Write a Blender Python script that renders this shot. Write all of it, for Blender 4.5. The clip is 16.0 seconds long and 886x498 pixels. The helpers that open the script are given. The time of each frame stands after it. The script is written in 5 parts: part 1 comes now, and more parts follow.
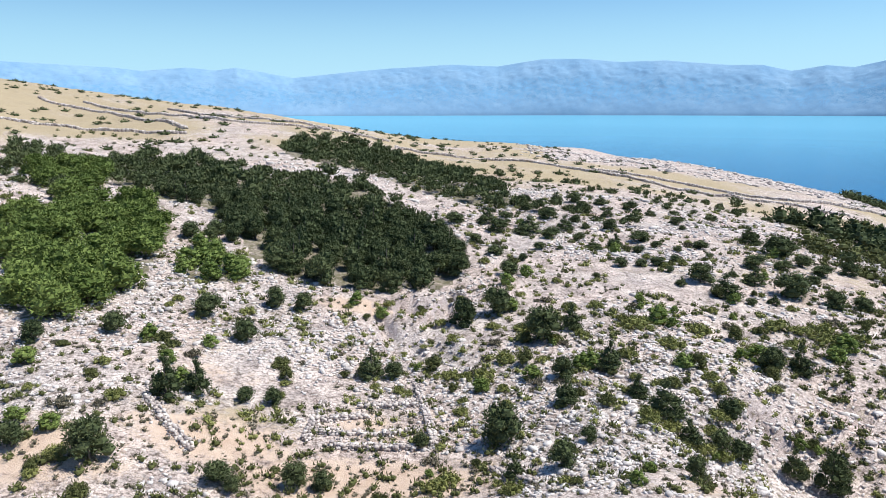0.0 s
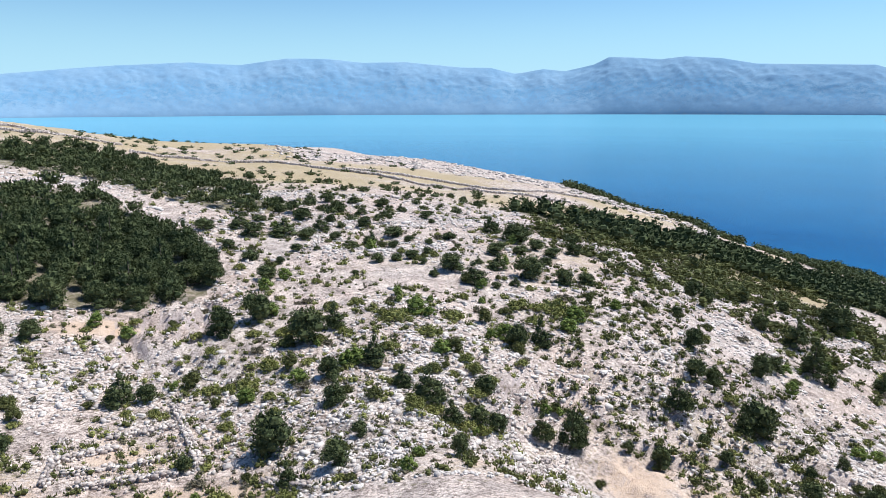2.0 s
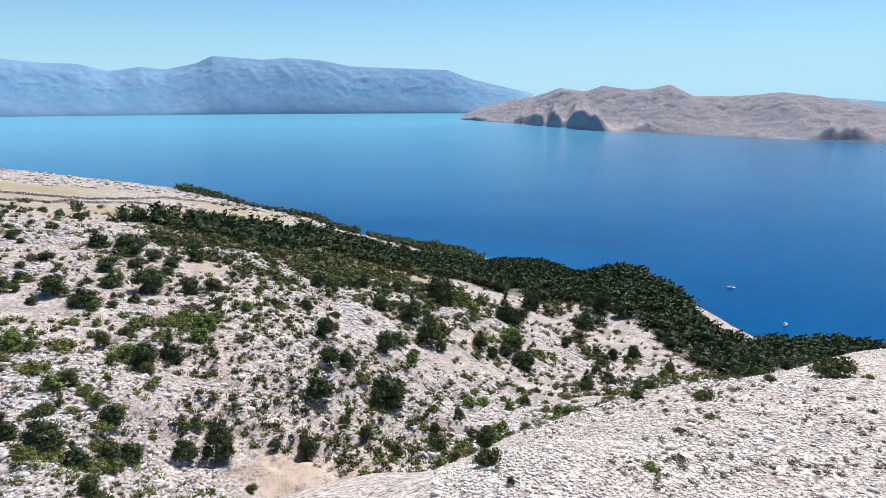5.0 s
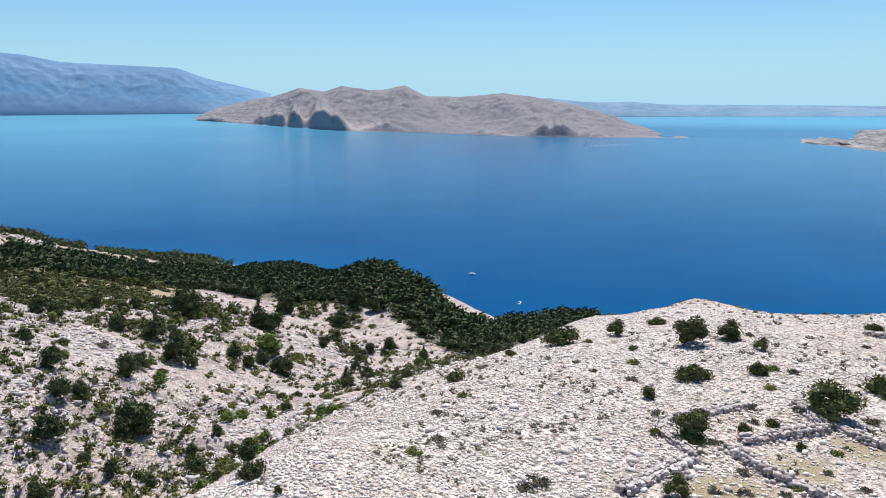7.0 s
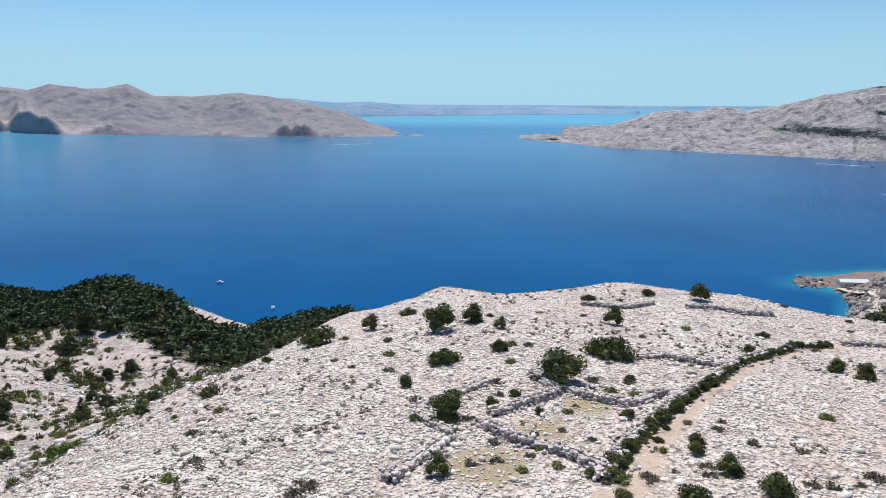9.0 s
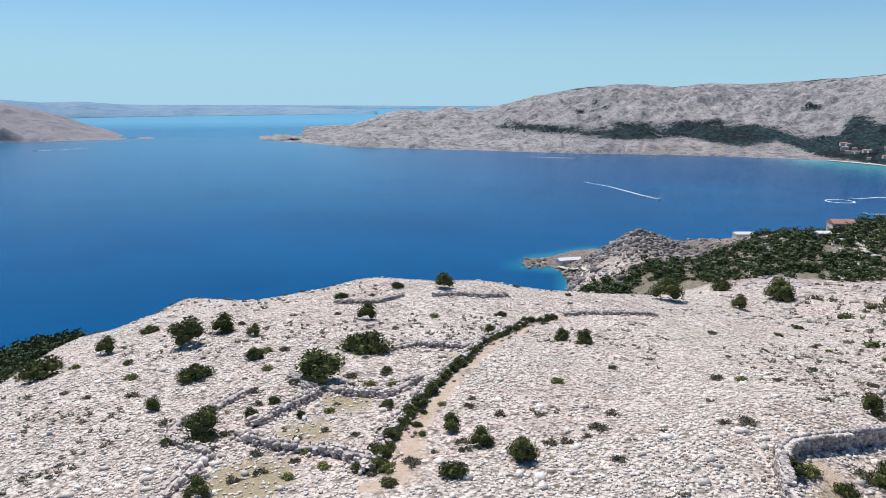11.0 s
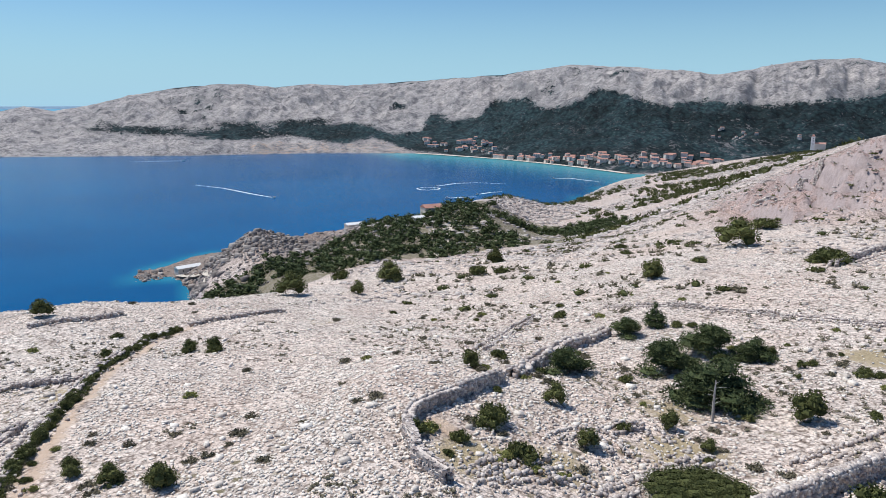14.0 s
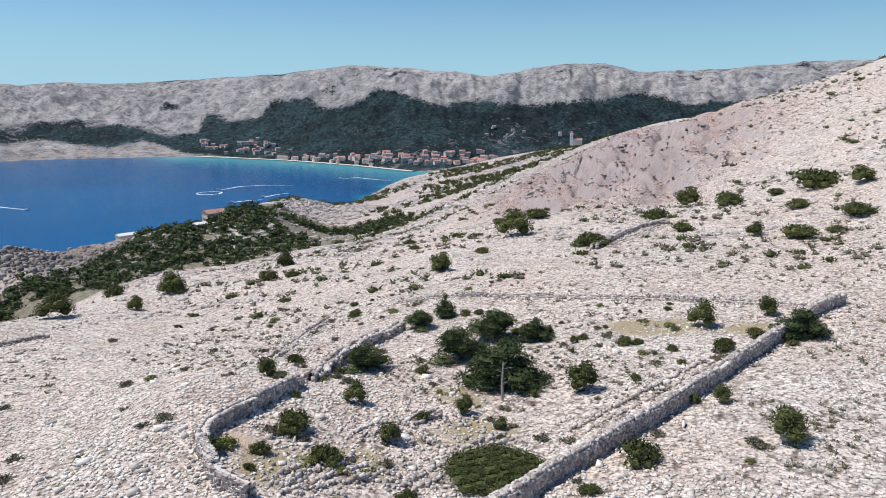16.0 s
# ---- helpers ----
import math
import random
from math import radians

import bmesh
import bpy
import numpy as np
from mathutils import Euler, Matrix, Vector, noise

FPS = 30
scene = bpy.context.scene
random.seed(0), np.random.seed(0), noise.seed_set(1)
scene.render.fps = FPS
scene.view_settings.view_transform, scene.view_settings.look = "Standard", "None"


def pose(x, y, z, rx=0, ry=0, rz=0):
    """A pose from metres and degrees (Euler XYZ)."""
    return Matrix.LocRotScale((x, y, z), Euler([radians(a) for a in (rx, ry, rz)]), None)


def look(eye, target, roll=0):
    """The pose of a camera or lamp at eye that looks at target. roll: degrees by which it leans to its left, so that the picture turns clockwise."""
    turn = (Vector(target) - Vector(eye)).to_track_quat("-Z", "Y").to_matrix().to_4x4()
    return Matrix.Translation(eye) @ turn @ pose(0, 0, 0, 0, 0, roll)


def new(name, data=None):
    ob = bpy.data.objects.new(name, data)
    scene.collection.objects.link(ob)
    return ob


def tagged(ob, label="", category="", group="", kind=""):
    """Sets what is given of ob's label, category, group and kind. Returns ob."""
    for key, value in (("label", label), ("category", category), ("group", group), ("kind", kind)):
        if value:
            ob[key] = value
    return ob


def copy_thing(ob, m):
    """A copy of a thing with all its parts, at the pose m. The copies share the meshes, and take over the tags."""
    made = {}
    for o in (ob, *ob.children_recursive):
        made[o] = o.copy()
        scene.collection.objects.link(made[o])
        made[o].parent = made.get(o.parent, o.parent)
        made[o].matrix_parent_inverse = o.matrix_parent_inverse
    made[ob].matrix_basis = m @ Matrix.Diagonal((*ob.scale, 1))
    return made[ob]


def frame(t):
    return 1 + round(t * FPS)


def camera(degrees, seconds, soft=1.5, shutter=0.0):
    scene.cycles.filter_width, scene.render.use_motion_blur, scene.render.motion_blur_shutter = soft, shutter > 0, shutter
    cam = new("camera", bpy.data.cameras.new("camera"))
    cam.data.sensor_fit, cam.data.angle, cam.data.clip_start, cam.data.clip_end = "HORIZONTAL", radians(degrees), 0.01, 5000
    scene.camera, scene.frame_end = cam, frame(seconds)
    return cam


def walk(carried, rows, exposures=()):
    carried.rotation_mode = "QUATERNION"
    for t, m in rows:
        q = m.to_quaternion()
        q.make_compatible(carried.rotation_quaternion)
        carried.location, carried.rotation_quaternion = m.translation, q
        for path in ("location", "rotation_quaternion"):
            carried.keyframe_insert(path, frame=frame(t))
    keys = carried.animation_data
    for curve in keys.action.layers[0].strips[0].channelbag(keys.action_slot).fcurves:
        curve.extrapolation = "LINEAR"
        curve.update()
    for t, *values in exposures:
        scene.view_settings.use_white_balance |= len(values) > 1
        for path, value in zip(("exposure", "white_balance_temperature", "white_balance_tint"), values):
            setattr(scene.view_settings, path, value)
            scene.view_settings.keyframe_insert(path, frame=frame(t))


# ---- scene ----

# ---- camera: hovering, turning to the right at one height ----
EYE = 150.0                      # metres above the sea
PITCH = -11.8
cam = camera(64.5, 16.0, soft=0.6)
TURNS = [(0.0, 0.0), (0.5, -4.97), (1.0, -9.98), (1.5, -14.99), (2.0, -20.02), (2.5, -25.13), (3.0, -30.24), (3.5, -35.34),
         (4.0, -40.42), (6.5, -65.96), (7.0, -71.13), (7.5, -76.26), (8.0, -81.43), (8.5, -86.59), (9.0, -91.74),
         (11.5, -117.56), (12.0, -122.72), (12.5, -127.85), (13.0, -132.99), (13.5, -138.12), (14.0, -143.25),
         (14.5, -148.34), (15.0, -153.44), (15.5, -158.40), (16.0, -160.54)]
walk(cam, [(t, pose(0, 0, EYE, 90 + PITCH, 0, yaw)) for t, yaw in TURNS], exposures=[(0.0, 0.28), (4.0, 0.20), (7.0, 0.06), (9.0, -0.03), (12.5, -0.10), (16.0, -0.10)])

# ---- daylight ----
SUN_AZ, SUN_UP = 82.0, 60.0      # degrees to the right of the first view, and above the horizon
sky_world = bpy.data.worlds.new("sky")
scene.world = sky_world
sky_world.use_nodes = True
wn = sky_world.node_tree.nodes
sky = wn.new("ShaderNodeTexSky")
sky.sky_type, sky.sun_disc = "NISHITA", False
sky.sun_elevation, sky.sun_rotation = radians(SUN_UP), radians(SUN_AZ)
sky.altitude, sky.air_density, sky.dust_density, sky.ozone_density = 0, 1.0, 0.2, 2.0
clear_air = wn.new("ShaderNodeMix")
clear_air.data_type, clear_air.blend_type = "RGBA", "MULTIPLY"
clear_air.inputs[0].default_value = 1.0
clear_air.inputs[7].default_value = (0.66, 0.98, 1.25, 1)
sky_world.node_tree.links.new(sky.outputs[0], clear_air.inputs[6])
# pale blue summer haze low over the sea
sky_way = wn.new("ShaderNodeTexCoord")
sky_up = wn.new("ShaderNodeSeparateXYZ")
sky_low = wn.new("ShaderNodeMapRange")
sky_low.interpolation_type = "SMOOTHSTEP"
sky_low.inputs[1].default_value, sky_low.inputs[2].default_value = 0.20, -0.03
haze = wn.new("ShaderNodeMix")
haze.data_type = "RGBA"
haze.inputs[7].default_value = (4.7, 7.9, 10.0, 1)
sky_world.node_tree.links.new(sky_way.outputs["Generated"], sky_up.inputs[0])
sky_world.node_tree.links.new(sky_up.outputs[2], sky_low.inputs[0])
sky_world.node_tree.links.new(sky_low.outputs[0], haze.inputs[0])
sky_world.node_tree.links.new(clear_air.outputs[2], haze.inputs[6])
sky_world.node_tree.links.new(haze.outputs[2], wn["Background"].inputs[0])
wn["Background"].inputs[1].default_value = 0.087
sun = new("sun", bpy.data.lights.new("sun", "SUN"))
sun.data.energy, sun.data.angle, sun.data.color = 5.0, radians(0.53), (1.0, 0.97, 0.91)
_a, _e = radians(SUN_AZ), radians(SUN_UP)
sun.matrix_world = look((0, 0, 400), (-math.sin(_a) * math.cos(_e), -math.cos(_a) * math.cos(_e), 400 - math.sin(_e)))

# ---- materials ----
class Nodes:
    """A node material: mat.new(type, inputs...), mat.link(a, b)."""

    def __init__(self, name, rough=0.9):
        self.m = bpy.data.materials.new(name)
        self.m.use_nodes = True
        self.t = self.m.node_tree
        self.b = self.t.nodes["Principled BSDF"]
        self.b.inputs["Roughness"].default_value = rough
        self.b.inputs["Specular IOR Level"].default_value = 0.25

    def add(self, kind, **values):
        n = self.t.nodes.new("ShaderNode" + kind)
        for k, v in values.items():
            if isinstance(v, bpy.types.NodeSocket):
                self.t.links.new(v, n.inputs[k])
            else:
                n.inputs[k].default_value = v
        return n

    def place(self):
        if not self.t.nodes.get("place"):
            self.t.nodes.new("ShaderNodeNewGeometry").name = "place"
        return self.t.nodes["place"].outputs["Position"]

    def noise(self, scale, detail=4, rough=0.6, vector=None):
        n = self.add("TexNoise", Scale=scale, Detail=detail, Roughness=rough)
        self.t.links.new(vector or self.place(), n.inputs["Vector"])
        return n.outputs["Fac"]

    def ramp(self, fac, *stops):
        n = self.t.nodes.new("ShaderNodeValToRGB")
        self.t.links.new(fac, n.inputs[0])
        e = n.color_ramp.elements
        while len(e) < len(stops):
            e.new(0.5)
        for k, (at, col) in zip(e, stops):
            k.position, k.color = at, (*col, 1) if len(col) == 3 else col
        return n.outputs[0]

    def step(self, fac, lo, hi):
        n = self.t.nodes.new("ShaderNodeMapRange")
        self.t.links.new(fac, n.inputs[0])
        n.inputs[1].default_value, n.inputs[2].default_value = lo, hi
        return n.outputs[0]

    def mix(self, fac, a, b, how="MIX"):
        n = self.t.nodes.new("ShaderNodeMix")
        n.data_type, n.blend_type = "RGBA", how
        for sock, v in ((n.inputs[0], fac), (n.inputs[6], a), (n.inputs[7], b)):
            if isinstance(v, bpy.types.NodeSocket):
                self.t.links.new(v, sock)
            else:
                sock.default_value = v if isinstance(v, float) else (*v, 1)
        return n.outputs[2]

    def math(self, op, a, b=0.0):
        n = self.t.nodes.new("ShaderNodeMath")
        n.operation = op
        for sock, v in ((n.inputs[0], a), (n.inputs[1], b)):
            if isinstance(v, bpy.types.NodeSocket):
                self.t.links.new(v, sock)
            else:
                sock.default_value = v
        return n.outputs[0]

    def attr(self, name):
        n = self.t.nodes.new("ShaderNodeAttribute")
        n.attribute_name = name
        s = self.t.nodes.new("ShaderNodeSeparateColor")
        self.t.links.new(n.outputs["Color"], s.inputs[0])
        return s.outputs

    def colour(self, c):
        if isinstance(c, bpy.types.NodeSocket):
            self.t.links.new(c, self.b.inputs["Base Color"])
        else:
            self.b.inputs["Base Color"].default_value = (*c, 1)

    def bump(self, height, strength, distance):
        n = self.add("Bump", Strength=strength, Distance=distance, Height=height)
        self.t.links.new(n.outputs[0], self.b.inputs["Normal"])


def limestone_ground():
    """White karst with cracks and stones; attribute cover: red soil, dry grass, leaf litter."""
    m = Nodes("karst_ground", 0.95)
    vor = m.add("TexVoronoi", Vector=m.place(), Scale=2.3)
    fine = m.add("TexVoronoi", Vector=m.place(), Scale=5.5)
    n1, n2, n3 = m.noise(0.05, 5), m.noise(0.6, 6, 0.7), m.noise(6.0, 4, 0.7)
    rock = m.ramp(n2, (0.25, (0.62, 0.56, 0.52)), (0.5, (0.80, 0.735, 0.685)), (0.75, (0.87, 0.82, 0.775)))
    rock = m.mix(m.step(n1, 0.4, 0.7), rock, (0.80, 0.68, 0.61))
    for cells, dark, light in ((vor, 0.78, 1.06), (fine, 0.55, 1.12)):
        tone = m.t.nodes.new("ShaderNodeSeparateColor")
        m.t.links.new(cells.outputs["Color"], tone.inputs[0])
        rock = m.mix(1.0, rock, m.ramp(tone.outputs[0], (0.0, (dark, dark, dark)), (0.35, (0.92, 0.92, 0.92)), (1.0, (light, light, light))), "MULTIPLY")
        rock = m.mix(1.0, rock, m.ramp(cells.outputs["Distance"], (0.55, (1, 1, 1)), (0.85, (0.40, 0.37, 0.35))), "MULTIPLY")
    rock = m.mix(1.0, rock, (0.985, 0.955, 0.935), "MULTIPLY")
    mottle = m.ramp(m.noise(0.17, 6, 0.8), (0.34, (0.66, 0.60, 0.57)), (0.54, (1.04, 1.03, 1.02)))
    rock = m.mix(0.6, rock, mottle, "MULTIPLY")
    ledge = m.ramp(m.noise(0.6, 3, 0.6), (0.30, (0.55, 0.52, 0.50)), (0.42, (1, 1, 1)))
    rock = m.mix(0.5, rock, ledge, "MULTIPLY")
    worn = m.attr("weather")
    lichen = m.ramp(m.noise(0.25, 5, 0.7), (0.33, (0.52, 0.51, 0.53)), (0.56, (0.98, 0.975, 0.99)))
    rock = m.mix(worn[0], rock, m.mix(1.0, rock, lichen, "MULTIPLY"))
    rock = m.mix(worn[1], rock, m.mix(1.0, rock, (0.66, 0.56, 0.57), "MULTIPLY"))
    rock = m.mix(worn[2], rock, m.mix(1.0, rock, m.ramp(m.noise(0.35, 5, 0.75), (0.35, (0.25, 0.24, 0.23)), (0.65, (0.68, 0.64, 0.62))), "MULTIPLY"))
    speck = m.add("TexVoronoi", Vector=m.place(), Scale=0.8)
    tuft = m.step(m.math("ADD", speck.outputs["Distance"], m.math("MULTIPLY", n3, 0.5)), 0.52, 0.40)
    patch = m.step(m.noise(0.09, 3), 0.47, 0.6)
    rock = m.mix(m.math("MULTIPLY", tuft, patch), rock, (0.20, 0.17, 0.11))
    cover = m.attr("cover")
    ragged = m.math("ADD", m.math("MULTIPLY", m.math("SUBTRACT", n2, 0.5), 1.6), m.math("MULTIPLY", m.math("SUBTRACT", n3, 0.5), 1.0))
    soil = m.step(m.math("ADD", cover[0], ragged), 0.35, 0.7)
    grass = m.step(m.math("ADD", cover[1], ragged), 0.35, 0.75)
    litter = m.step(m.math("ADD", cover[2], ragged), 0.35, 0.8)
    earth = m.ramp(n2, (0.3, (0.48, 0.34, 0.25)), (0.7, (0.62, 0.49, 0.39)))
    straw = m.ramp(n3, (0.3, (0.27, 0.215, 0.13)), (0.7, (0.48, 0.39, 0.26)))
    dark = m.ramp(n3, (0.3, (0.06, 0.06, 0.03)), (0.7, (0.2, 0.18, 0.11)))
    c = m.mix(grass, rock, straw)
    c = m.mix(soil, c, earth)
    c = m.mix(litter, c, dark)
    # steeper ground mixed towards a darker pinkish grey, by the normal
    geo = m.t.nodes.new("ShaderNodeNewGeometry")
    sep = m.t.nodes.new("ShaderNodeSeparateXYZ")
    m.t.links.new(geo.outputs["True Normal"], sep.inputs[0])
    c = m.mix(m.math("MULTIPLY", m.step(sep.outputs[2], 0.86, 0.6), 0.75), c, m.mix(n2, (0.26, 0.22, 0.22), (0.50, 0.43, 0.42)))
    m.colour(c)
    n4 = m.noise(2.2, 5, 0.75)
    h = m.math("ADD", m.math("MULTIPLY", n4, 0.8), m.math("ADD", m.math("MULTIPLY", fine.outputs["Distance"], -0.25), m.math("MULTIPLY", n3, 0.4)))
    m.bump(h, 0.85, 0.26)
    return m.m


def sea_water():
    """Clear deep water, turquoise over shallows, paled far off by haze in its colour (attribute shallow)."""
    m = Nodes("sea_water", 0.16)
    m.b.inputs["IOR"].default_value = 1.17
    m.b.inputs["Specular IOR Level"].default_value = 0.12
    big = m.noise(0.004, 4)
    deep = m.ramp(big, (0.35, (0.0, 0.064, 0.188)), (0.65, (0.0, 0.080, 0.222)))
    sh = m.attr("shallow")
    c = m.mix(m.step(sh[0], 0.0, 1.0), deep, (0.03, 0.30, 0.36))
    # third channel: distance haze put into the water colour
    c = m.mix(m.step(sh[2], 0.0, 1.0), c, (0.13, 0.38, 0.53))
    c = m.mix(m.step(sh[1], 0.0, 1.0), c, (0.12, 0.44, 0.46))
    m.colour(c)
    wave = m.noise(0.25, 5, 0.6)
    m.bump(wave, 0.5, 0.6)
    return m.m


def bare_slope(name, rock, dark, woods, depth=6.0, grain=0.8, soil=(0.5, 0.33, 0.22)):
    """Far karst slope: pale rock, grey scree, bare soil, and woods where the attribute cover says so."""
    m = Nodes(name, 1.0)
    n1, n2, n3 = m.noise(0.006, 6, 0.65), m.noise(0.035, 7, 0.8), m.noise(0.15, 4, 0.75)
    c = m.mix(m.step(n1, 0.35, 0.65), rock, dark)
    c = m.mix(grain, c, m.ramp(n2, (0.36, (0.36, 0.36, 0.39)), (0.50, (0.95, 0.94, 0.93)), (0.66, (1.22, 1.2, 1.18))), "MULTIPLY")
    c = m.mix(grain * 0.9, c, m.ramp(n3, (0.35, (0.45, 0.45, 0.46)), (0.6, (1.2, 1.2, 1.2))), "MULTIPLY")
    # gully streaks running down the slope
    fall = m.add("Mapping", Vector=m.place(), Scale=(1.0, 1.0, 0.3))
    streak = m.noise(0.03, 5, 0.7, fall.outputs[0])
    c = m.mix(grain, c, m.ramp(streak, (0.38, (0.42, 0.43, 0.48)), (0.48, (1.0, 1.0, 1.0)), (0.62, (1.15, 1.14, 1.12))), "MULTIPLY")
    # steep faces mixed to a darker rock colour, by the normal
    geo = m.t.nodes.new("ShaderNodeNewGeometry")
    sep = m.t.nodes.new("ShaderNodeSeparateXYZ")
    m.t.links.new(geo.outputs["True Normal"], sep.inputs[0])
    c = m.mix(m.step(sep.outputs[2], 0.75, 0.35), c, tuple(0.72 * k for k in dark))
    cover = m.attr("cover")
    ragged = m.math("ADD", m.math("MULTIPLY", m.math("SUBTRACT", n2, 0.5), 1.8), m.math("MULTIPLY", m.math("SUBTRACT", n3, 0.5), 1.5))
    c = m.mix(m.step(m.math("ADD", cover[1], ragged), 0.4, 0.7), c, soil)
    w = m.step(m.math("ADD", cover[0], ragged), 0.4, 0.55)
    rich = 2.4 if depth > 2 else 1.2
    leaf = m.mix(m.step(n1, 0.42, 0.62), woods, tuple(min(1, rich * k) for k in woods))
    # pale crown tops, and the shade between crowns put into the leaf colour
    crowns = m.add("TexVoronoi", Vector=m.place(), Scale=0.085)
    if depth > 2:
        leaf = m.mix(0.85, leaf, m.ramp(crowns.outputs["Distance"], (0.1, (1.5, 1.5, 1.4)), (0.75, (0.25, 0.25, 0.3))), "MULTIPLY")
    c = m.mix(w, c, leaf)
    m.colour(c)
    m.bump(m.math("ADD", n3, n2), 0.7, depth)
    return m.m


KARST = limestone_ground()
WATER = sea_water()
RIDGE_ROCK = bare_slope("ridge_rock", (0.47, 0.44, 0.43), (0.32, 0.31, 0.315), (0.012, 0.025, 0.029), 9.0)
# grey-brown island rock, with a purple-blue touch of haze in its colour
ISLAND_ROCK = bare_slope("island_rock", (0.315, 0.29, 0.305), (0.25, 0.24, 0.265), (0.05, 0.10, 0.15), 5.0, 0.16, (0.45, 0.385, 0.375))
# far range and low islands: the blue is distance haze put into the colours
RANGE_HAZED = bare_slope("coast_range_hazed", (0.24, 0.39, 0.54), (0.18, 0.33, 0.49), (0.14, 0.30, 0.46), 1.0, 0.06)
LOW_ISLE_HAZED = bare_slope("low_island_hazed", (0.25, 0.36, 0.47), (0.18, 0.30, 0.42), (0.12, 0.25, 0.36), 1.0, 0.1)


def grid_mesh(name, x, y, z, material, attrs=(), smooth=True, closed=False):
    """A sheet from 2D arrays, with colour attributes (name, r, g, b)."""
    rows, cols = x.shape
    idx = np.arange(rows * cols).reshape(rows, cols)
    if closed:
        idx = np.concatenate([idx, idx[:, :1]], axis=1)
    quads = np.stack([idx[:-1, :-1], idx[:-1, 1:], idx[1:, 1:], idx[1:, :-1]], -1).reshape(-1, 4)
    me = bpy.data.meshes.new(name)
    me.vertices.add(rows * cols)
    me.vertices.foreach_set("co", np.stack([x, y, z], -1).astype(np.float32).ravel())
    me.loops.add(quads.size)
    me.loops.foreach_set("vertex_index", quads.ravel().astype(np.int32))
    me.polygons.add(len(quads))
    me.polygons.foreach_set("loop_start", (np.arange(len(quads)) * 4).astype(np.int32))
    me.polygons.foreach_set("use_smooth", np.full(len(quads), smooth))
    me.update(calc_edges=True)
    for aname, r, g, b in attrs:
        a = me.color_attributes.new(aname, "FLOAT_COLOR", "POINT")
        col = np.stack([r + 0 * x, g + 0 * x, b + 0 * x, 1 + 0 * x], -1)
        a.data.foreach_set("color", col.astype(np.float32).ravel())
    me.materials.append(material)
    return me

# ---- lie of the land: spot heights x, y, z of each landform ----
HOME_HILL = [(32, -1, 130.5), (32, 10, 130.4), (34, 20, 130.1), (50, -2, 128.2), (70, -2, 125.8), (115, -3, 119.0), (110, -33, 120.4), (104, -49, 119.5), (95, -59, 119.8), (99, 12, 119.1), (83, 17, 120.5), (59, 22, 124.4), (35, 36, 121.8), (52, 34, 119.2), (74, 32, 115.7), (92, 22, 115.0), (110, 3, 118.2), (38, 26, 124.0), (41, 16, 128.4), (22, -21, 132.4), (35, -33, 129.8), (47, -52, 125.8), (67, -20, 126.2), (86, -26, 123.9), (60, -32, 126.5), (79, -43, 123.4), (75, -7, 126.0), (84, -55, 122.3), (77, -86, 118.2)]
UPPER_SLOPE = [(11, -30, 130.5), (-3, -32, 132.3), (-14, -67, 131.9), (-21, -108, 133.4), (-27, -148, 137.9), (-44, -256, 158.9), (-13, -285, 148.9), (28, -299, 137.4), (61, -289, 122.7), (77, -227, 112.0), (89, -168, 110.9), (99, -132, 113.0), (100, -105, 115.4), (96, -75, 117.2), (21, -58, 128.5), (30, -33, 131.9), (37, -104, 125.3), (57, -88, 120.9), (1, -95, 130.5), (20, -219, 130.1), (-10, -180, 134.5), (28, -168, 124.9)]
FAR_BANK = [(0, 60, 113.5), (-24, 57, 115.3), (26, 56, 115.7), (0, 85, 112.9), (0, 105, 113.7), (0, 135, 115.0), (0, 185, 117.7), (0, 260, 121.6), (0, 400, 121.6), (0, 600, 118.4), (-41, 69, 119.9), (-56, 97, 120.6), (-78, 140, 125.6), (-120, 219, 133.1), (-200, 369, 144.7), (-319, 555, 164.6), (-192, 632, 140.9), (37, 84, 113.3), (47, 108, 112.6), (59, 138, 114.3), (89, 212, 113.0), (135, 323, 106.8), (268, 646, 83.5), (364, 586, 63.1), (153, 887, 89.9), (74, 797, 100.5), (225, 768, 84.6)]
GULLY = [(396, 464, 49.5), (123, 145, 100.8), (86, 100, 104.3), (68, 80, 104.2), (57, 67, 103.4), (49, 58, 103.7), (37, 73, 107.8), (74, 54, 100.8), (122, 58, 91.4), (175, 59, 79.7), (81, 112, 108.6), (96, 88, 96.1), (155, 101, 78.6), (220, 95, 58.4), (175, 134, 83.5), (265, 141, 59.6), (246, 220, 68.6), (388, 207, 39.3), (349, 488, 60.0), (380, 564, 51.6), (423, 182, 38.0), (425, 131, 15.8), (447, 117, -0.9)]
COAST = [(490, -379, 38.4), (420, -370, 29.6), (401, -524, 37.2), (476, -764, 30.1), (508, -1251, 9.1), (285, -386, 50.6), (336, -591, 32.8), (187, -398, 65.9), (263, -756, 50.2), (294, -1060, 48.6), (415, -279, 24.5), (206, -979, 70.3), (210, -1232, 72.4), (448, -457, 36.2), (434, -497, 38.0), (475, -367, 42.1), (468, -437, 33.3), (483, -760, 27.8)]
SHORE = [(131, 12, 104.0), (135, -5, 106.0), (133, -23, 107.0), (128, -42, 107.0), (120, -56, 106.0), (518, -299, -8.0), (569, -319, 1.5), (567, -347, 2.5), (539, -363, 10.0), (631, -336, -12.0), (651, -391, -12.0), (655, -459, -12.0), (580, -270, -12.0), (170, -6, 88.0), (270, -9, 30.0), (370, -13, -6.0), (148, 26, 95.0), (276, 49, 45.0), (432, 84, 12.0), (438, 46, 13.0), (506, 98, -8.0)]
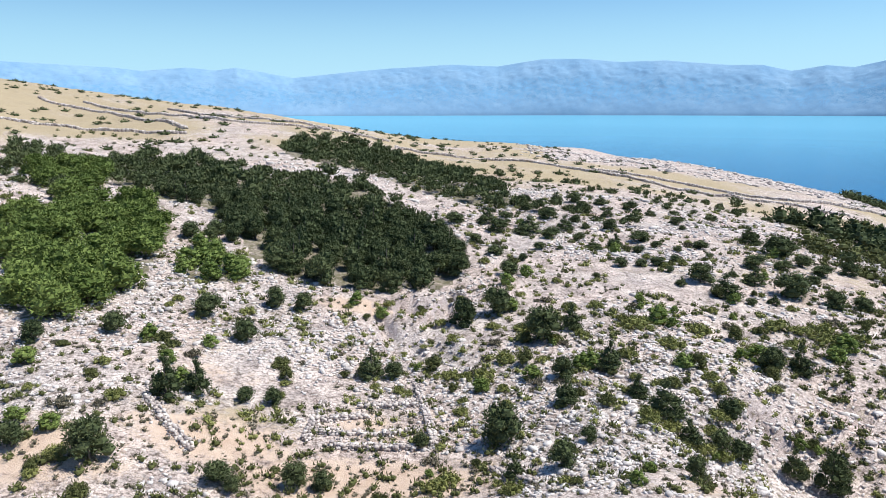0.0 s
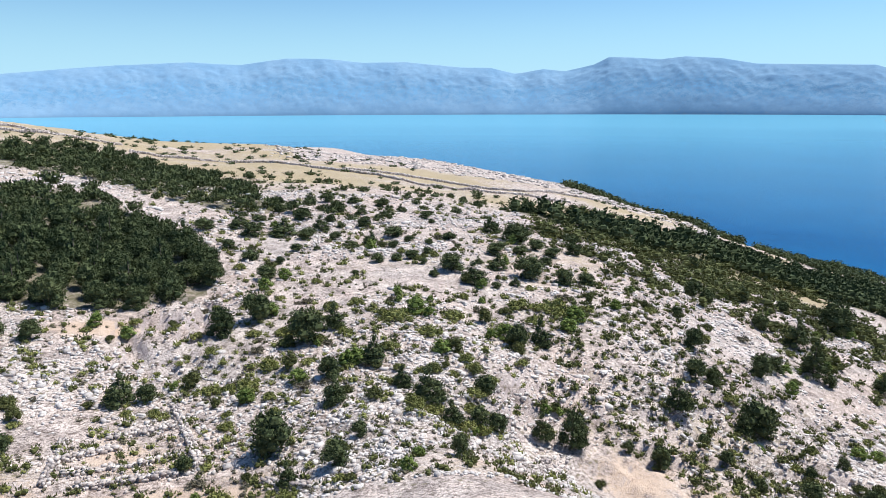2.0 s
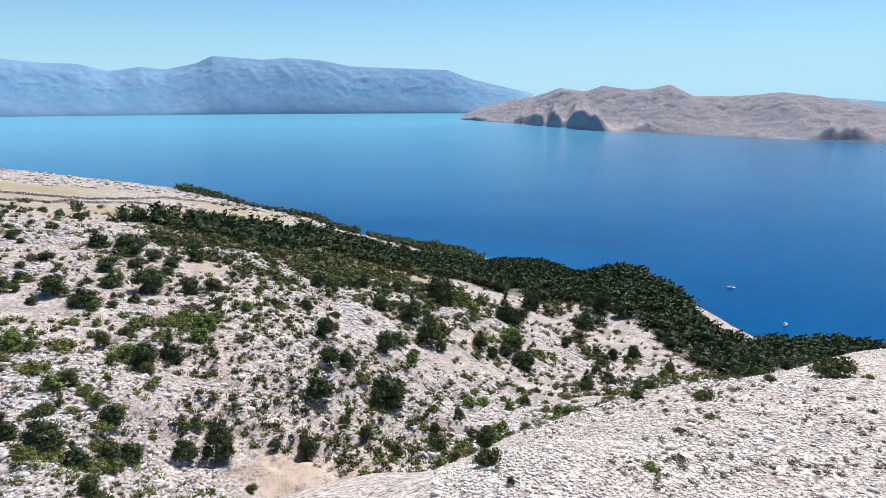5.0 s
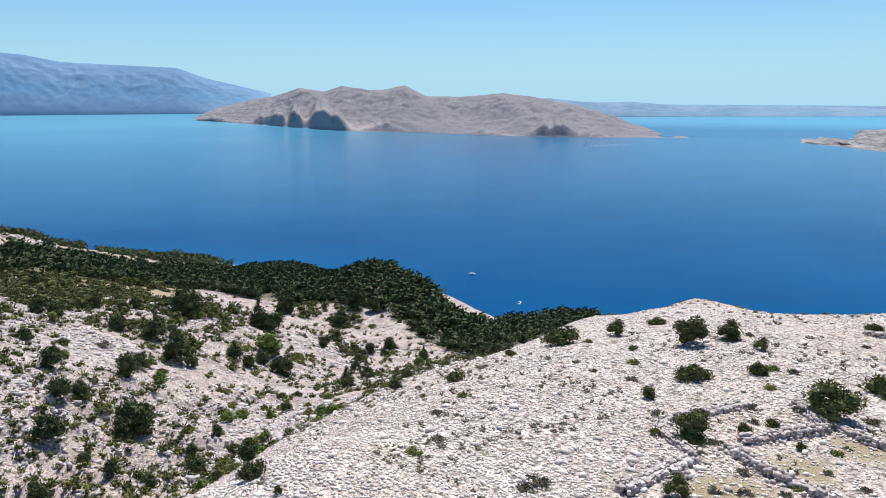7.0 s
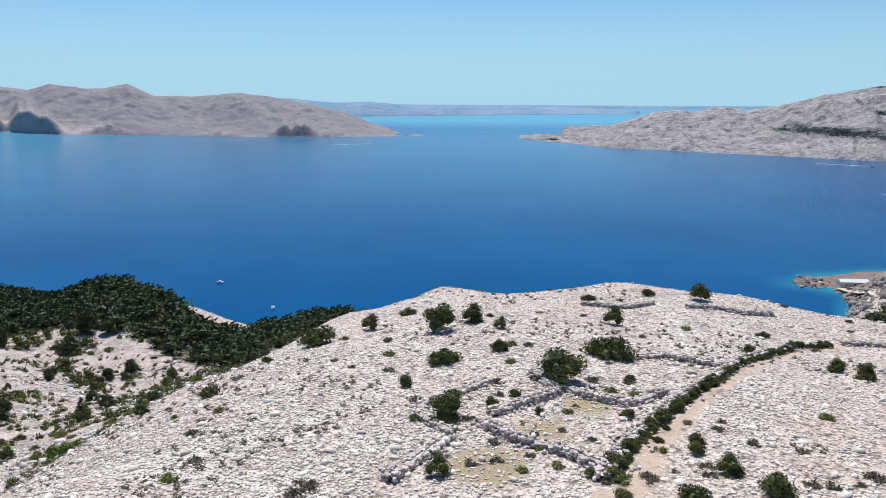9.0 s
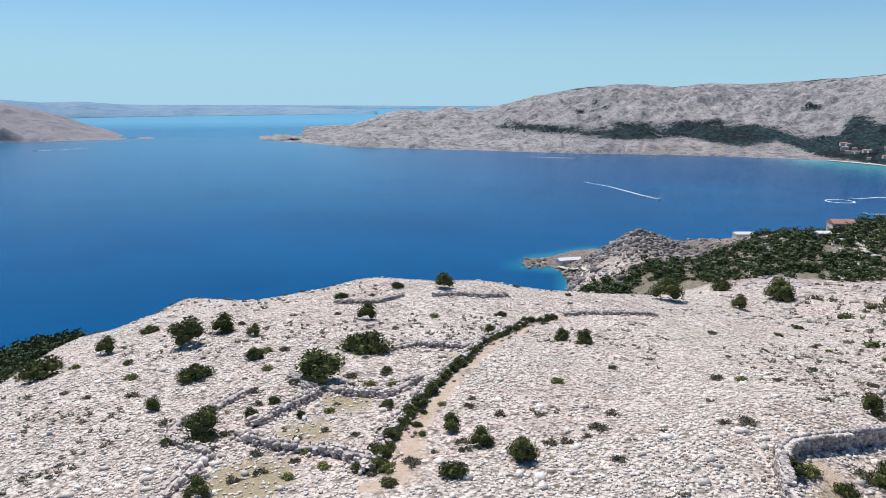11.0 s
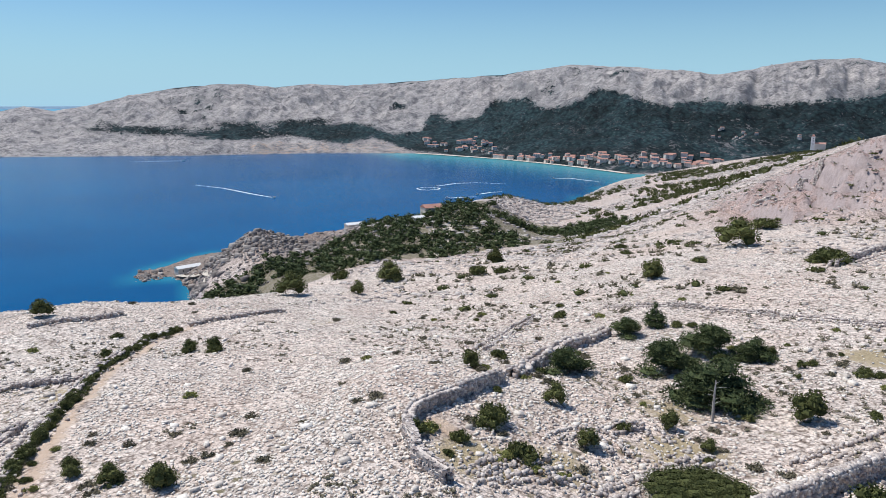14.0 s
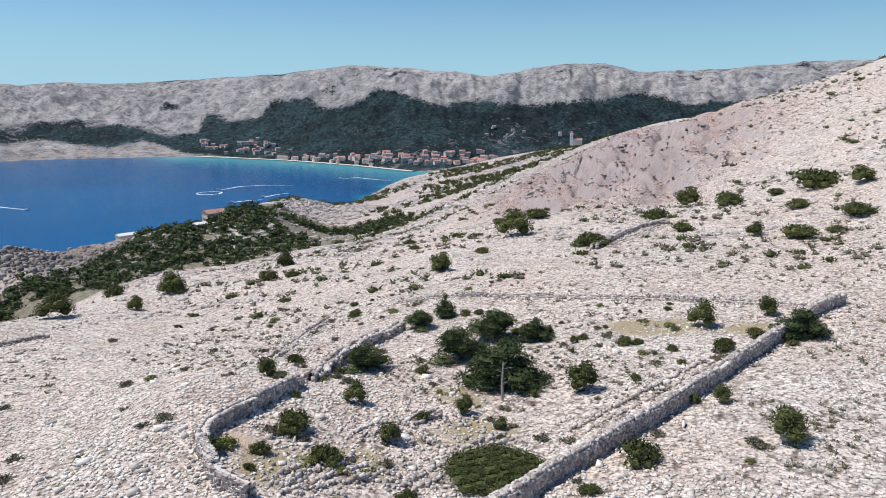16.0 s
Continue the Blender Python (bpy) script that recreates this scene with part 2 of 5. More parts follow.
OUTER_SHORE = [(512, 54, -8.0), (450, 8, -8.0), (164, -44, 88.0), (261, -70, 32.0), (377, -101, -6.0), (154, -72, 88.0), (272, -127, 40.0), (399, -186, -6.0), (407, -254, 8.0), (475, -297, -8.0), (174, 985, 70.0), (260, 1477, -10.0), (308, 846, 50.0), (445, 1222, -10.0), (435, 695, 35.0), (541, 865, -10.0), (535, 595, -8.0), (590, 495, -8.0), (594, 371, -8.0), (512, 228, -10.0), (470, 171, -12.0)]
SKYLINE = [(-169, 495, 147.0), (-106, 471, 140.2), (-62, 479, 132.2), (30, 575, 117.8), (78, 591, 113.2), (123, 580, 107.9), (158, 540, 105.6), (196, 524, 100.7), (263, 529, 88.2), (833, 1125, -58.4), (385, 440, 48.2), (1043, 933, -136.4), (1115, 847, -156.5), (1178, 757, -173.1), (1254, 623, -175.8), (-240, 523, 154.9), (94, 709, 105.8), (152, 716, 98.0), (203, 583, 99.4), (408, 467, 42.2), (466, 417, 22.0), (515, 391, 8.5), (558, 358, -3.0), (161, 774, 99.6), (922, 1054, -93.5), (606, 460, -16.5), (626, 402, -21.6)]
BEYOND = [(-259, 966, 60.0), (-388, 1449, -10.0), (-516, 737, 150.0), (-860, 1229, 60.0), (583, -456, -10.0), (537, -537, -10.0), (493, -630, -10.0), (525, -909, -10.0), (562, -1391, -6.0), (105, -1496, 60.0), (14, -400, 140.0), (-104, -386, 185.0), (-172, -246, 170.0), (-260, -150, 160.0), (-282, 103, 150.0), (-60, 0, 132.0), (-42, -42, 134.0), (-51, 61, 118.0), (-779, 450, 150.0), (-846, -308, 200.0), (-450, -779, 170.0), (-260, -1477, 90.0), (-1410, -513, 150.0)]


def value_noise(x, y, seed=0):
    """Smooth noise, 0 to 1, on a lattice of 1 m."""
    xi, yi = np.floor(x).astype(np.int64), np.floor(y).astype(np.int64)
    fx, fy = x - xi, y - yi
    fx, fy = fx * fx * (3 - 2 * fx), fy * fy * (3 - 2 * fy)

    def corner(i, j):
        h = (i * 374761393 + j * 668265263 + seed * 974634821) & 0x7FFFFFFF
        h = ((h ^ (h >> 13)) * 1274126177) & 0x7FFFFFFF
        return ((h ^ (h >> 16)) & 0xFFFF) / 65535.0
    a = corner(xi, yi) * (1 - fx) + corner(xi + 1, yi) * fx
    b = corner(xi, yi + 1) * (1 - fx) + corner(xi + 1, yi + 1) * fx
    return a * (1 - fy) + b * fy


def fbm(x, y, size, octaves=4, seed=0):
    """Fractal noise about 0, -0.5 to 0.5, whose largest waves are size metres."""
    total, amp, norm = 0.0, 1.0, 0.0
    for k in range(octaves):
        c, s = math.cos(0.6 * k), math.sin(0.6 * k)
        total = total + amp * value_noise((c * x - s * y) / size + 17.3 * k, (s * x + c * y) / size - 9.1 * k, seed + k)
        norm, amp, size = norm + amp, amp * 0.5, size * 0.47
    return total / norm - 0.5


CRAG = [(460, -320, 23.3), (449, -335, 40.5), (438, -349, 47.0), (420, -370, 45.5), (398, -394, 44.0), (367, -293, 36.3), (390, -281, 29.9), (332, -303, 42.3), (432, -290, 20.1), (418, -275, 16.8)]
NORTH_SHORE = [(399, 472, 47.0), (405, 434, 42.0), (378, 380, 47.0), (453, 393, 24.0), (481, 359, 14.0), (505, 324, 11.0), (485, 280, 15.0)]
SPUR = [(-62, -344, 159.5), (-38, -343, 153.0), (56, -295, 124.7), (40, -307, 131.9), (23, -319, 137.6), (7, -330, 140.1), (-10, -345, 143.9), (376, -503, 55.0), (388, -572, 55.0), (402, -700, 38.0)]
CREST = [(100, -2, 121.9), (97, 4, 121.2), (104, -8, 121.3)]
SPOTS = np.array(CRAG + NORTH_SHORE + SPUR + CREST + HOME_HILL + UPPER_SLOPE + FAR_BANK + GULLY + COAST + SHORE + OUTER_SHORE + SKYLINE + BEYOND, float)


def flatten_map(x, y):
    """A map in which near ground counts as much as far ground."""
    r = np.hypot(x, y) + 1e-6
    s = np.log1p(r / 30.0) / r
    return x * s, y * s


def plate(d2):
    return 0.5 * d2 * np.log(d2 + 1e-9)


def _weights():
    u, v = flatten_map(SPOTS[:, 0], SPOTS[:, 1])
    n = len(u)
    d2 = (u[:, None] - u[None]) ** 2 + (v[:, None] - v[None]) ** 2
    m = np.zeros((n + 3, n + 3))
    m[:n, :n] = plate(d2) + np.eye(n) * 1e-4
    m[:n, n], m[:n, n + 1], m[:n, n + 2] = 1, u, v
    m[n:, :n] = m[:n, n:].T
    return u, v, np.linalg.solve(m, np.concatenate([SPOTS[:, 2], np.zeros(3)]))


PLATE_U, PLATE_V, PLATE_W = _weights()


def land(x, y):
    """Height of the smooth land."""
    x, y = np.asarray(x, float), np.asarray(y, float)
    u, v = flatten_map(x.ravel(), y.ravel())
    z = PLATE_W[-3] + PLATE_W[-2] * u + PLATE_W[-1] * v
    for a, b, w in zip(PLATE_U, PLATE_V, PLATE_W):
        z += w * plate((u - a) ** 2 + (v - b) ** 2)
    return z.reshape(x.shape)


def ground(x, y):
    """Height of the land with its rock relief."""
    x, y = np.asarray(x, float), np.asarray(y, float)
    r = np.hypot(x, y)
    far = np.clip((r - 60) / 200, 0, 1)
    z = land(x, y) + fbm(x, y, 9, 4, 3) * (0.7 + 1.2 * far) + fbm(x, y, 60, 3, 8) * 4 * far
    # crags: the pink cliffs on the upper slope, the crag by the harbour, the white outcrop on the far bank
    for cx, cy, rx, ry, size, amp in ((20, -225, 34, 50, 13, 15), (0, -190, 26, 30, 12, 5), (470, -378, 90, 75, 12, 5), (-3, 118, 9, 24, 5, 3.5), (75, 75, 60, 30, 8, 2.5)):
        edge = np.clip(1.3 - np.hypot((x - cx) / rx, (y - cy) / ry), 0, 1)
        z = z + edge * (amp * (0.3 - np.abs(fbm(x + 0.5 * y, 0.4 * (y - 0.5 * x), size, 5, 61)) * 4))
    # clefts of the pink cliffs
    edge = np.clip(1.2 - np.hypot((x - 18) / 36, (y + 222) / 52), 0, 1)
    return z - edge * 5 * np.exp(-(fbm(x + 0.6 * y, 0.6 * (y - 0.6 * x), 26, 3, 63) * 15) ** 2)

# ---- plan of woods, trees (x, y, width) and walls ----
BANK_PINES = [(-32.6, 59.5, 4.8), (-31.2, 74.2, 3.8), (-28.8, 77.1, 3.4), (-23.4, 77.9, 2.5), (-20.5, 78.9, 2.7), (-40.3, 60.4, 2.9), (-21.4, 60.6, 3.2), (-19.7, 59.4, 2.0), (-14.3, 61.5, 3.1), (-11.6, 61.7, 2.5), (-9.7, 89.9, 3.8), (-6.7, 90.0, 3.0), (-2.4, 71.1, 2.1), (6.8, 61.3, 2.2), (11.4, 61.7, 3.3), (6.5, 70.2, 5.4), (23.2, 58.9, 2.3), (40.8, 74.4, 2.9), (47.2, 76.9, 3.4), (44.4, 73.1, 3.9), (33.5, 72.5, 3.0), (31.2, 72.7, 2.7), (15.2, 67.7, 2.1), (22.4, 88.9, 3.8), (24.0, 80.7, 2.9), (15.0, 101.0, 6.5), (20.4, 106.1, 3.5), (3.3, 109.9, 5.1), (9.2, 114.8, 5.8), (48.4, 97.7, 4.5), (15.6, 86.4, 3.4)]
BANK_PINES_UP = [(14.6, 78.4, 3.5), (26.1, 76.4, 4.3), (27.5, 72.4, 2.8), (34.6, 78.9, 3.4), (-52.0, 84.9, 3.5), (-28.2, 96.1, 4.3), (-35.9, 103.3, 5.0), (-27.6, 112.0, 3.9), (-23.1, 112.1, 3.8), (-44.3, 90.7, 3.8)]
GULLY_PINES = [(101.1, 98.5, 5.4), (109.6, 103.6, 3.9), (122.9, 105.8, 6.2), (124.0, 102.6, 3.4), (78.5, 90.6, 4.1), (81.8, 89.8, 2.3), (66.6, 79.9, 4.1), (82.1, 80.0, 6.6), (78.7, 79.2, 3.0), (67.8, 75.3, 2.2), (55.8, 69.6, 3.2), (72.9, 60.9, 3.5), (79.1, 66.8, 2.3), (89.9, 70.5, 2.2), (155.8, 98.9, 6.4), (145.8, 102.5, 2.8), (48.8, 35.1, 2.2), (65.4, 62.1, 2.1), (54.0, 100.2, 3.9), (52.4, 72.1, 2.0), (65.1, 67.9, 2.1), (155.7, 105.5, 4.8)]
GULLY_BUSHES = [(44.3, 65.9, 1.9), (83.1, 91.0, 2.8), (212.4, 104.4, 4.9), (152.2, 77.7, 3.9), (222.0, 83.3, 4.5), (237.6, 102.8, 5.3), (225.5, 105.0, 3.8), (132.6, 80.9, 2.7), (28.9, 20.4, 1.9), (26.1, 17.2, 0.5), (84.6, 60.5, 3.2), (81.3, 80.8, 6.0), (3.5, 65.9, 1.5), (-20.4, 86.3, 2.2), (-35.6, 58.7, 1.8), (-31.4, 54.2, 2.8), (-13.2, 89.5, 1.9)]
HILL_BUSHES = [(73.9, -1.8, 3.8), (75.9, -5.7, 2.6), (59.5, -2.0, 3.1), (63.1, -7.1, 2.0), (52.9, 1.4, 1.3), (71.5, 10.8, 4.3), (66.4, 15.5, 1.4), (55.1, 17.5, 2.0), (69.3, 3.5, 1.1), (44.2, -1.5, 2.4), (83.8, 1.8, 2.1), (89.9, -22.3, 2.2), (76.5, -21.9, 2.6), (75.6, -5.9, 1.8), (53.7, -17.0, 1.1), (63.2, -7.4, 1.4), (53.4, 1.3, 1.0), (49.5, -6.9, 1.1), (35.1, -0.8, 1.5), (92.1, -30.8, 2.1), (88.2, -36.5, 2.9), (76.1, 5.9, 2.3), (72.3, -8.4, 1.6), (73.3, -37.8, 1.5), (59.3, -37.7, 1.7), (57.2, -39.0, 1.8), (33.8, -16.3, 1.4), (31.2, -17.7, 1.8), (30.5, -13.2, 1.8), (36.1, -10.5, 1.5), (884.0, -156.8, 37.3), (63.6, -31.6, 1.2)]
HILL_PINES = [(52.3, -11.1, 3.5), (61.5, -17.7, 4.4), (43.4, -1.4, 1.9), (17.0, -52.4, 4.7), (11.9, -46.9, 5.5), (15.9, -59.0, 4.9), (12.2, -58.7, 3.1), (-9.1, -60.0, 3.8), (24.6, -62.8, 3.3), (23.4, -67.2, 2.4), (22.9, -46.8, 3.5)]
PEN_BUSHES = [(80.0, -83.1, 2.5), (83.5, -95.6, 4.2), (70.2, -104.9, 3.8), (77.4, -121.7, 3.6), (66.7, -106.9, 2.3), (94.1, -93.5, 3.9), (35.4, -70.1, 1.8), (27.7, -40.6, 1.6), (29.1, -46.5, 1.6), (20.6, -32.1, 2.4), (20.4, -28.9, 1.2), (17.3, -30.0, 2.0), (19.8, -38.8, 1.7), (21.4, -67.6, 1.3), (33.3, -93.1, 3.3), (33.7, -16.4, 1.4), (30.6, -17.3, 1.6), (18.5, -47.8, 1.2), (15.5, -34.6, 1.4), (13.0, -40.9, 1.4), (14.9, -38.6, 1.1), (59.9, -38.2, 1.4), (58.1, -39.6, 1.6), (6.2, -46.4, 2.4), (1.6, -35.6, 2.4), (-2.8, -44.6, 1.3), (-5.9, -39.2, 2.2), (-7.3, -66.4, 1.9), (-3.5, -56.0, 2.1), (-5.7, -59.5, 1.8), (-1.7, -62.2, 2.6), (4.2, -57.0, 1.5)]
SLOPE_BUSHES = [(14.0, -108.2, 6.1), (30.4, -126.2, 7.4), (5.2, -134.4, 6.0), (0.9, -117.4, 4.3), (-14.3, -102.8, 5.5), (-18.8, -104.2, 2.6), (-9.0, -107.0, 3.0), (-6.7, -143.8, 7.0), (0.5, -150.7, 6.1), (-22.4, -111.8, 5.6), (-27.1, -134.3, 4.4), (-21.0, -141.3, 9.2), (-17.2, -127.8, 4.2), (-15.1, -141.7, 3.5), (33.6, -94.1, 3.0), (56.6, -138.4, 2.9), (31.5, -109.1, 2.8), (77.5, -122.0, 4.3), (70.3, -105.4, 3.8), (80.4, -83.4, 2.7), (84.7, -72.8, 5.6), (84.3, -96.3, 5.3), (31.8, -153.0, 6.4), (49.6, -124.2, 2.4), (40.1, -152.3, 3.9), (15.4, -108.9, 3.6)]
PINE_WOOD = [(-104, 209), (-106, 244), (-78, 242), (-64, 224), (-42, 231), (-25, 227), (-16, 207), (-7, 193), (2, 167), (6, 151), (2, 136), (-5, 128), (-15, 126), (-24, 127), (-33, 130), (-41, 142), (-49, 166), (-64, 175), (-72, 176), (-88, 187)]
WOOD_STRIP = [(-69, 295), (-50, 344), (-23, 339), (4, 315), (20, 260), (30, 210), (19, 206), (3, 217), (-16, 235), (-38, 259), (-58, 266)]
OAK_WOOD = [(-77, 119), (-78, 132), (-81, 157), (-68, 171), (-58, 148), (-51, 119), (-50, 104), (-53, 92), (-60, 92)]
OAK_WOOD_B = [(-109, 188), (-107, 203), (-95, 197), (-82, 169), (-89, 157)]
OAK_WOOD_C = [(-52, 139), (-43, 137), (-38, 140), (-34, 120), (-40, 119), (-44, 113)]
TERRACES = [(-17, 82), (-2, 85), (0, 70), (-13, 69)]
GREAT_WALL = [(8.8, -27.6), (7.5, -30.0), (5.2, -34.1), (3.0, -37.8), (-0.2, -43.9), (-3.8, -51.3), (-7.8, -59.6), (-11.0, -66.7), (-13.8, -70.5)]
BENT_WALL = [(18.2, -24.7), (20.3, -25.2), (22.6, -27.1), (23.4, -28.2), (23.8, -29.3), (23.5, -32.3), (24.2, -39.2)]
BENT_WALL_END = [(24.9, -41.8), (25.9, -48.4), (26.7, -53.7), (26.5, -62.4)]
HEDGE_WALL = [(33.6, -9.4), (39.0, -12.4), (43.1, -15.5), (50.4, -21.1), (59.6, -28.9), (69.4, -38.9), (72.7, -44.9)]
PEN_A = [(34.5, 1.8), (36.1, 1.1), (37.2, 0.3), (38.9, -0.7), (40.6, -1.8)]
PEN_B = [(41.2, -1.8), (42.8, -0.8), (44.4, 0.1), (46.5, 0.0), (49.6, -2.2), (53.1, -5.5)]
PEN_C = [(43.0, -3.8), (41.1, -4.9), (39.6, -5.9), (37.6, -8.3), (35.2, -9.7)]
LOW_A = [(84.3, -33.3), (83.3, -38.4), (84.1, -44.5)]
LOW_B = [(87.9, -20.9), (86.7, -25.8), (87.2, -30.4)]
LOW_C = [(72.7, -46.6), (69.7, -58.7)]
RUBBLE_A = [(17.7, -26.2), (16.8, -28.3), (16.8, -31.6)]
RUBBLE_B = [(12.9, -29.3), (11.6, -34.3), (9.3, -38.2)]
RUBBLE_C = [(5.4, -39.2), (1.9, -45.5), (-2.0, -52.3)]
RUBBLE_D = [(32.9, -75.8), (22.1, -75.6), (11.9, -73.2), (-2.2, -71.3), (-11.4, -69.5)]
RUBBLE_E = [(10.8, -106.8), (4.3, -126.6)]
BANK_A = [(-32.8, 73.0), (-28.6, 68.0), (-25.2, 64.8)]
BANK_B = [(-3.8, 89.6), (-2.0, 78.9), (-0.9, 71.3)]
TERRACE_A = [(-10.1, 81.0), (-3.1, 82.3)]
TERRACE_B = [(-14.2, 76.7), (-9.1, 78.3)]
TERRACE_C = [(-13.9, 72.9), (-2.5, 74.8)]
TERRACE_D = [(-11.9, 70.4), (-2.7, 70.8)]
TERRACE_E = [(-15.1, 70.9), (-14.7, 81.8)]
BANK_C = [(4.9, 64.3), (8.2, 59.3)]
BANK_D = [(26.6, 56.1), (39.3, 70.1)]
FIELD_A = [(-185.3, 298.5), (-146.1, 304.4), (-109.9, 304.5)]
FIELD_B = [(-229.4, 408.3), (-178.3, 386.4), (-115.7, 320.8)]
FIELD_C = [(-210.5, 421.5), (-110.6, 363.4), (-30.4, 405.3)]
FIELD_D = [(-25.0, 373.0), (35.1, 378.2), (110.3, 328.5), (185.7, 317.6)]
FIELD_E = [(77.3, 361.9), (121.2, 361.6), (170.2, 340.4), (229.0, 360.8)]
FIELD_F = [(-161.9, 423.8), (-96.3, 400.0), (-52.1, 399.9)]
SLOPE_PINES = [(3.2, 187.7, 6.9), (7.7, 168.0, 4.8), (11.9, 187.7, 6.1), (17.8, 197.3, 5.2), (14.2, 180.8, 7.4), (22.2, 179.7, 8.9), (11.7, 156.5, 5.8), (13.5, 140.2, 5.3), (17.6, 151.3, 3.1), (22.6, 161.1, 4.0), (27.0, 172.5, 6.4), (32.6, 184.6, 5.4), (29.9, 197.4, 7.3), (36.7, 225.1, 5.6), (24.9, 209.7, 5.2), (29.0, 215.2, 5.3), (42.4, 226.5, 6.6), (41.9, 209.4, 7.0), (37.2, 193.5, 4.0), (27.1, 160.2, 2.4), (34.2, 173.2, 4.3), (35.8, 163.7, 4.8), (45.1, 186.3, 5.9), (49.2, 207.8, 4.3), (50.8, 225.3, 5.6), (38.3, 186.6, 3.1), (41.6, 166.7, 4.9), (49.1, 173.2, 7.4), (37.8, 145.7, 4.3), (30.4, 135.1, 2.3)]
SLOPE_PINES_LOW = [(64.1, 215.2, 4.0), (59.7, 222.0, 6.5), (67.8, 202.1, 5.2), (45.9, 161.1, 4.1), (42.2, 145.7, 3.8), (45.9, 145.9, 4.8), (55.5, 162.1, 3.1), (51.1, 150.5, 3.7), (51.2, 165.7, 3.6), (63.2, 168.7, 5.2), (61.7, 158.8, 2.5), (46.9, 141.3, 2.5), (67.6, 195.2, 3.0), (51.3, 135.5, 7.2), (53.6, 128.3, 6.9), (46.5, 133.0, 2.9), (80.5, 181.2, 6.5), (81.9, 168.1, 10.7), (69.0, 151.5, 6.9), (76.1, 152.9, 5.6), (83.9, 159.6, 5.9), (63.6, 138.9, 5.7), (68.2, 132.8, 9.3), (85.0, 152.8, 6.5), (60.3, 142.4, 2.8), (57.1, 125.2, 2.9), (74.4, 128.7, 5.6), (80.8, 130.2, 5.7), (79.2, 145.3, 4.1), (62.2, 127.1, 2.9), (94.9, 159.9, 6.1)]
GULLY_PINES_LOW = [(165.6, 137.6, 11.7), (143.2, 149.7, 5.2), (157.6, 148.8, 4.5), (249.3, 155.9, 9.9), (249.9, 129.8, 8.3), (199.4, 129.6, 8.1), (154.9, 100.4, 4.8), (145.6, 102.7, 3.8), (190.8, 94.5, 3.7), (225.5, 105.7, 4.3), (236.5, 102.5, 5.5), (227.7, 101.0, 3.2), (223.5, 83.7, 3.7), (153.9, 78.8, 4.2), (174.5, 82.9, 4.2), (211.5, 116.8, 5.2), (56.8, 24.1, 1.3), (141.0, 57.0, 3.3), (199.6, 135.2, 8.1), (276.7, 136.2, 10.4), (275.0, 127.1, 7.6), (130.6, 118.2, 6.0), (127.3, 125.9, 4.5), (96.3, 118.3, 2.8), (153.6, 182.7, 4.9), (117.2, 138.5, 5.3), (119.9, 136.6, 4.5), (146.7, 107.7, 4.7), (82.6, 91.1, 3.2), (87.6, 102.4, 4.6)]
GULLY_LIGHT = [(91.3, 63.9, 3.5), (153.7, 111.9, 8.9), (170.2, 113.1, 10.5), (176.9, 106.1, 8.9), (63.1, 111.2, 5.4), (66.0, 109.8, 4.3), (57.1, 114.7, 5.4), (70.4, 112.9, 3.9)]
BANK_LIGHT = [(5.8, 89.8, 3.9), (8.1, 94.1, 4.9), (4.9, 85.6, 3.0), (8.1, 84.6, 2.6), (8.0, 80.0, 2.1), (20.3, 89.6, 3.6), (12.6, 106.0, 3.6), (30.9, 105.9, 5.6), (34.6, 109.5, 4.8), (33.7, 97.9, 4.4), (41.0, 107.8, 4.9), (32.2, 88.6, 3.2), (23.0, 72.6, 2.7), (36.6, 82.1, 3.1), (47.6, 100.6, 4.3), (49.3, 98.7, 3.8), (45.4, 90.2, 2.6), (19.4, 60.1, 1.7), (64.6, 115.0, 5.5), (56.8, 107.9, 4.1), (62.2, 105.1, 4.1), (61.3, 114.3, 4.4), (13.8, 92.5, 2.4), (11.7, 87.5, 3.1), (19.3, 92.2, 2.4), (-20.3, 85.1, 2.0), (-42.1, 64.4, 2.7), (-14.2, 102.7, 1.8), (-16.3, 115.4, 2.0), (11.3, 115.9, 3.9)]
OAK_WOOD_D = [(-91, 143), (-90, 150), (-80, 146), (-75, 137), (-84, 131)]
PINE_PATCH = [(-132, 210), (-135, 233), (-123, 228), (-106, 201), (-111, 190), (-118, 187)]
JUNIPER_ROW = [(-55, 148), (-51, 162), (-45, 155), (-41, 142), (-48, 144), (-52, 144)]
PEN_D = [(60.7, -18.8), (61.0, -21.6), (58.9, -24.4), (57.2, -26.3)]
PEN_E = [(44.9, -4.7), (47.0, -7.0), (49.5, -10.1), (52.8, -9.6), (54.2, -8.7)]
PEN_F = [(50.6, -11.0), (48.1, -12.6), (46.0, -14.5), (48.6, -18.2)]
RUBBLE_F = [(18.0, -26.5), (17.6, -28.8), (17.4, -31.2)]
RUBBLE_G = [(17.4, -33.9), (17.1, -35.6), (16.2, -36.8), (15.0, -36.7), (13.9, -35.2)]
RUBBLE_H = [(17.2, -26.5), (16.1, -28.4), (14.9, -30.2), (12.4, -31.1), (11.9, -32.9), (10.2, -35.7), (9.6, -38.1)]
RUBBLE_I = [(32.4, -48.7), (34.4, -54.1), (37.4, -63.0), (38.8, -70.7)]
RUBBLE_J = [(15.7, -37.5), (15.1, -39.1), (14.0, -40.0), (12.5, -38.6)]
SPUR_WALL = [(46.5, -209.5), (39.4, -208.6), (38.0, -224.0), (35.4, -229.8), (39.5, -276.3)]
SLOPE_WALL = [(13.0, -105.3), (10.8, -114.8), (8.1, -125.7), (3.5, -127.9)]
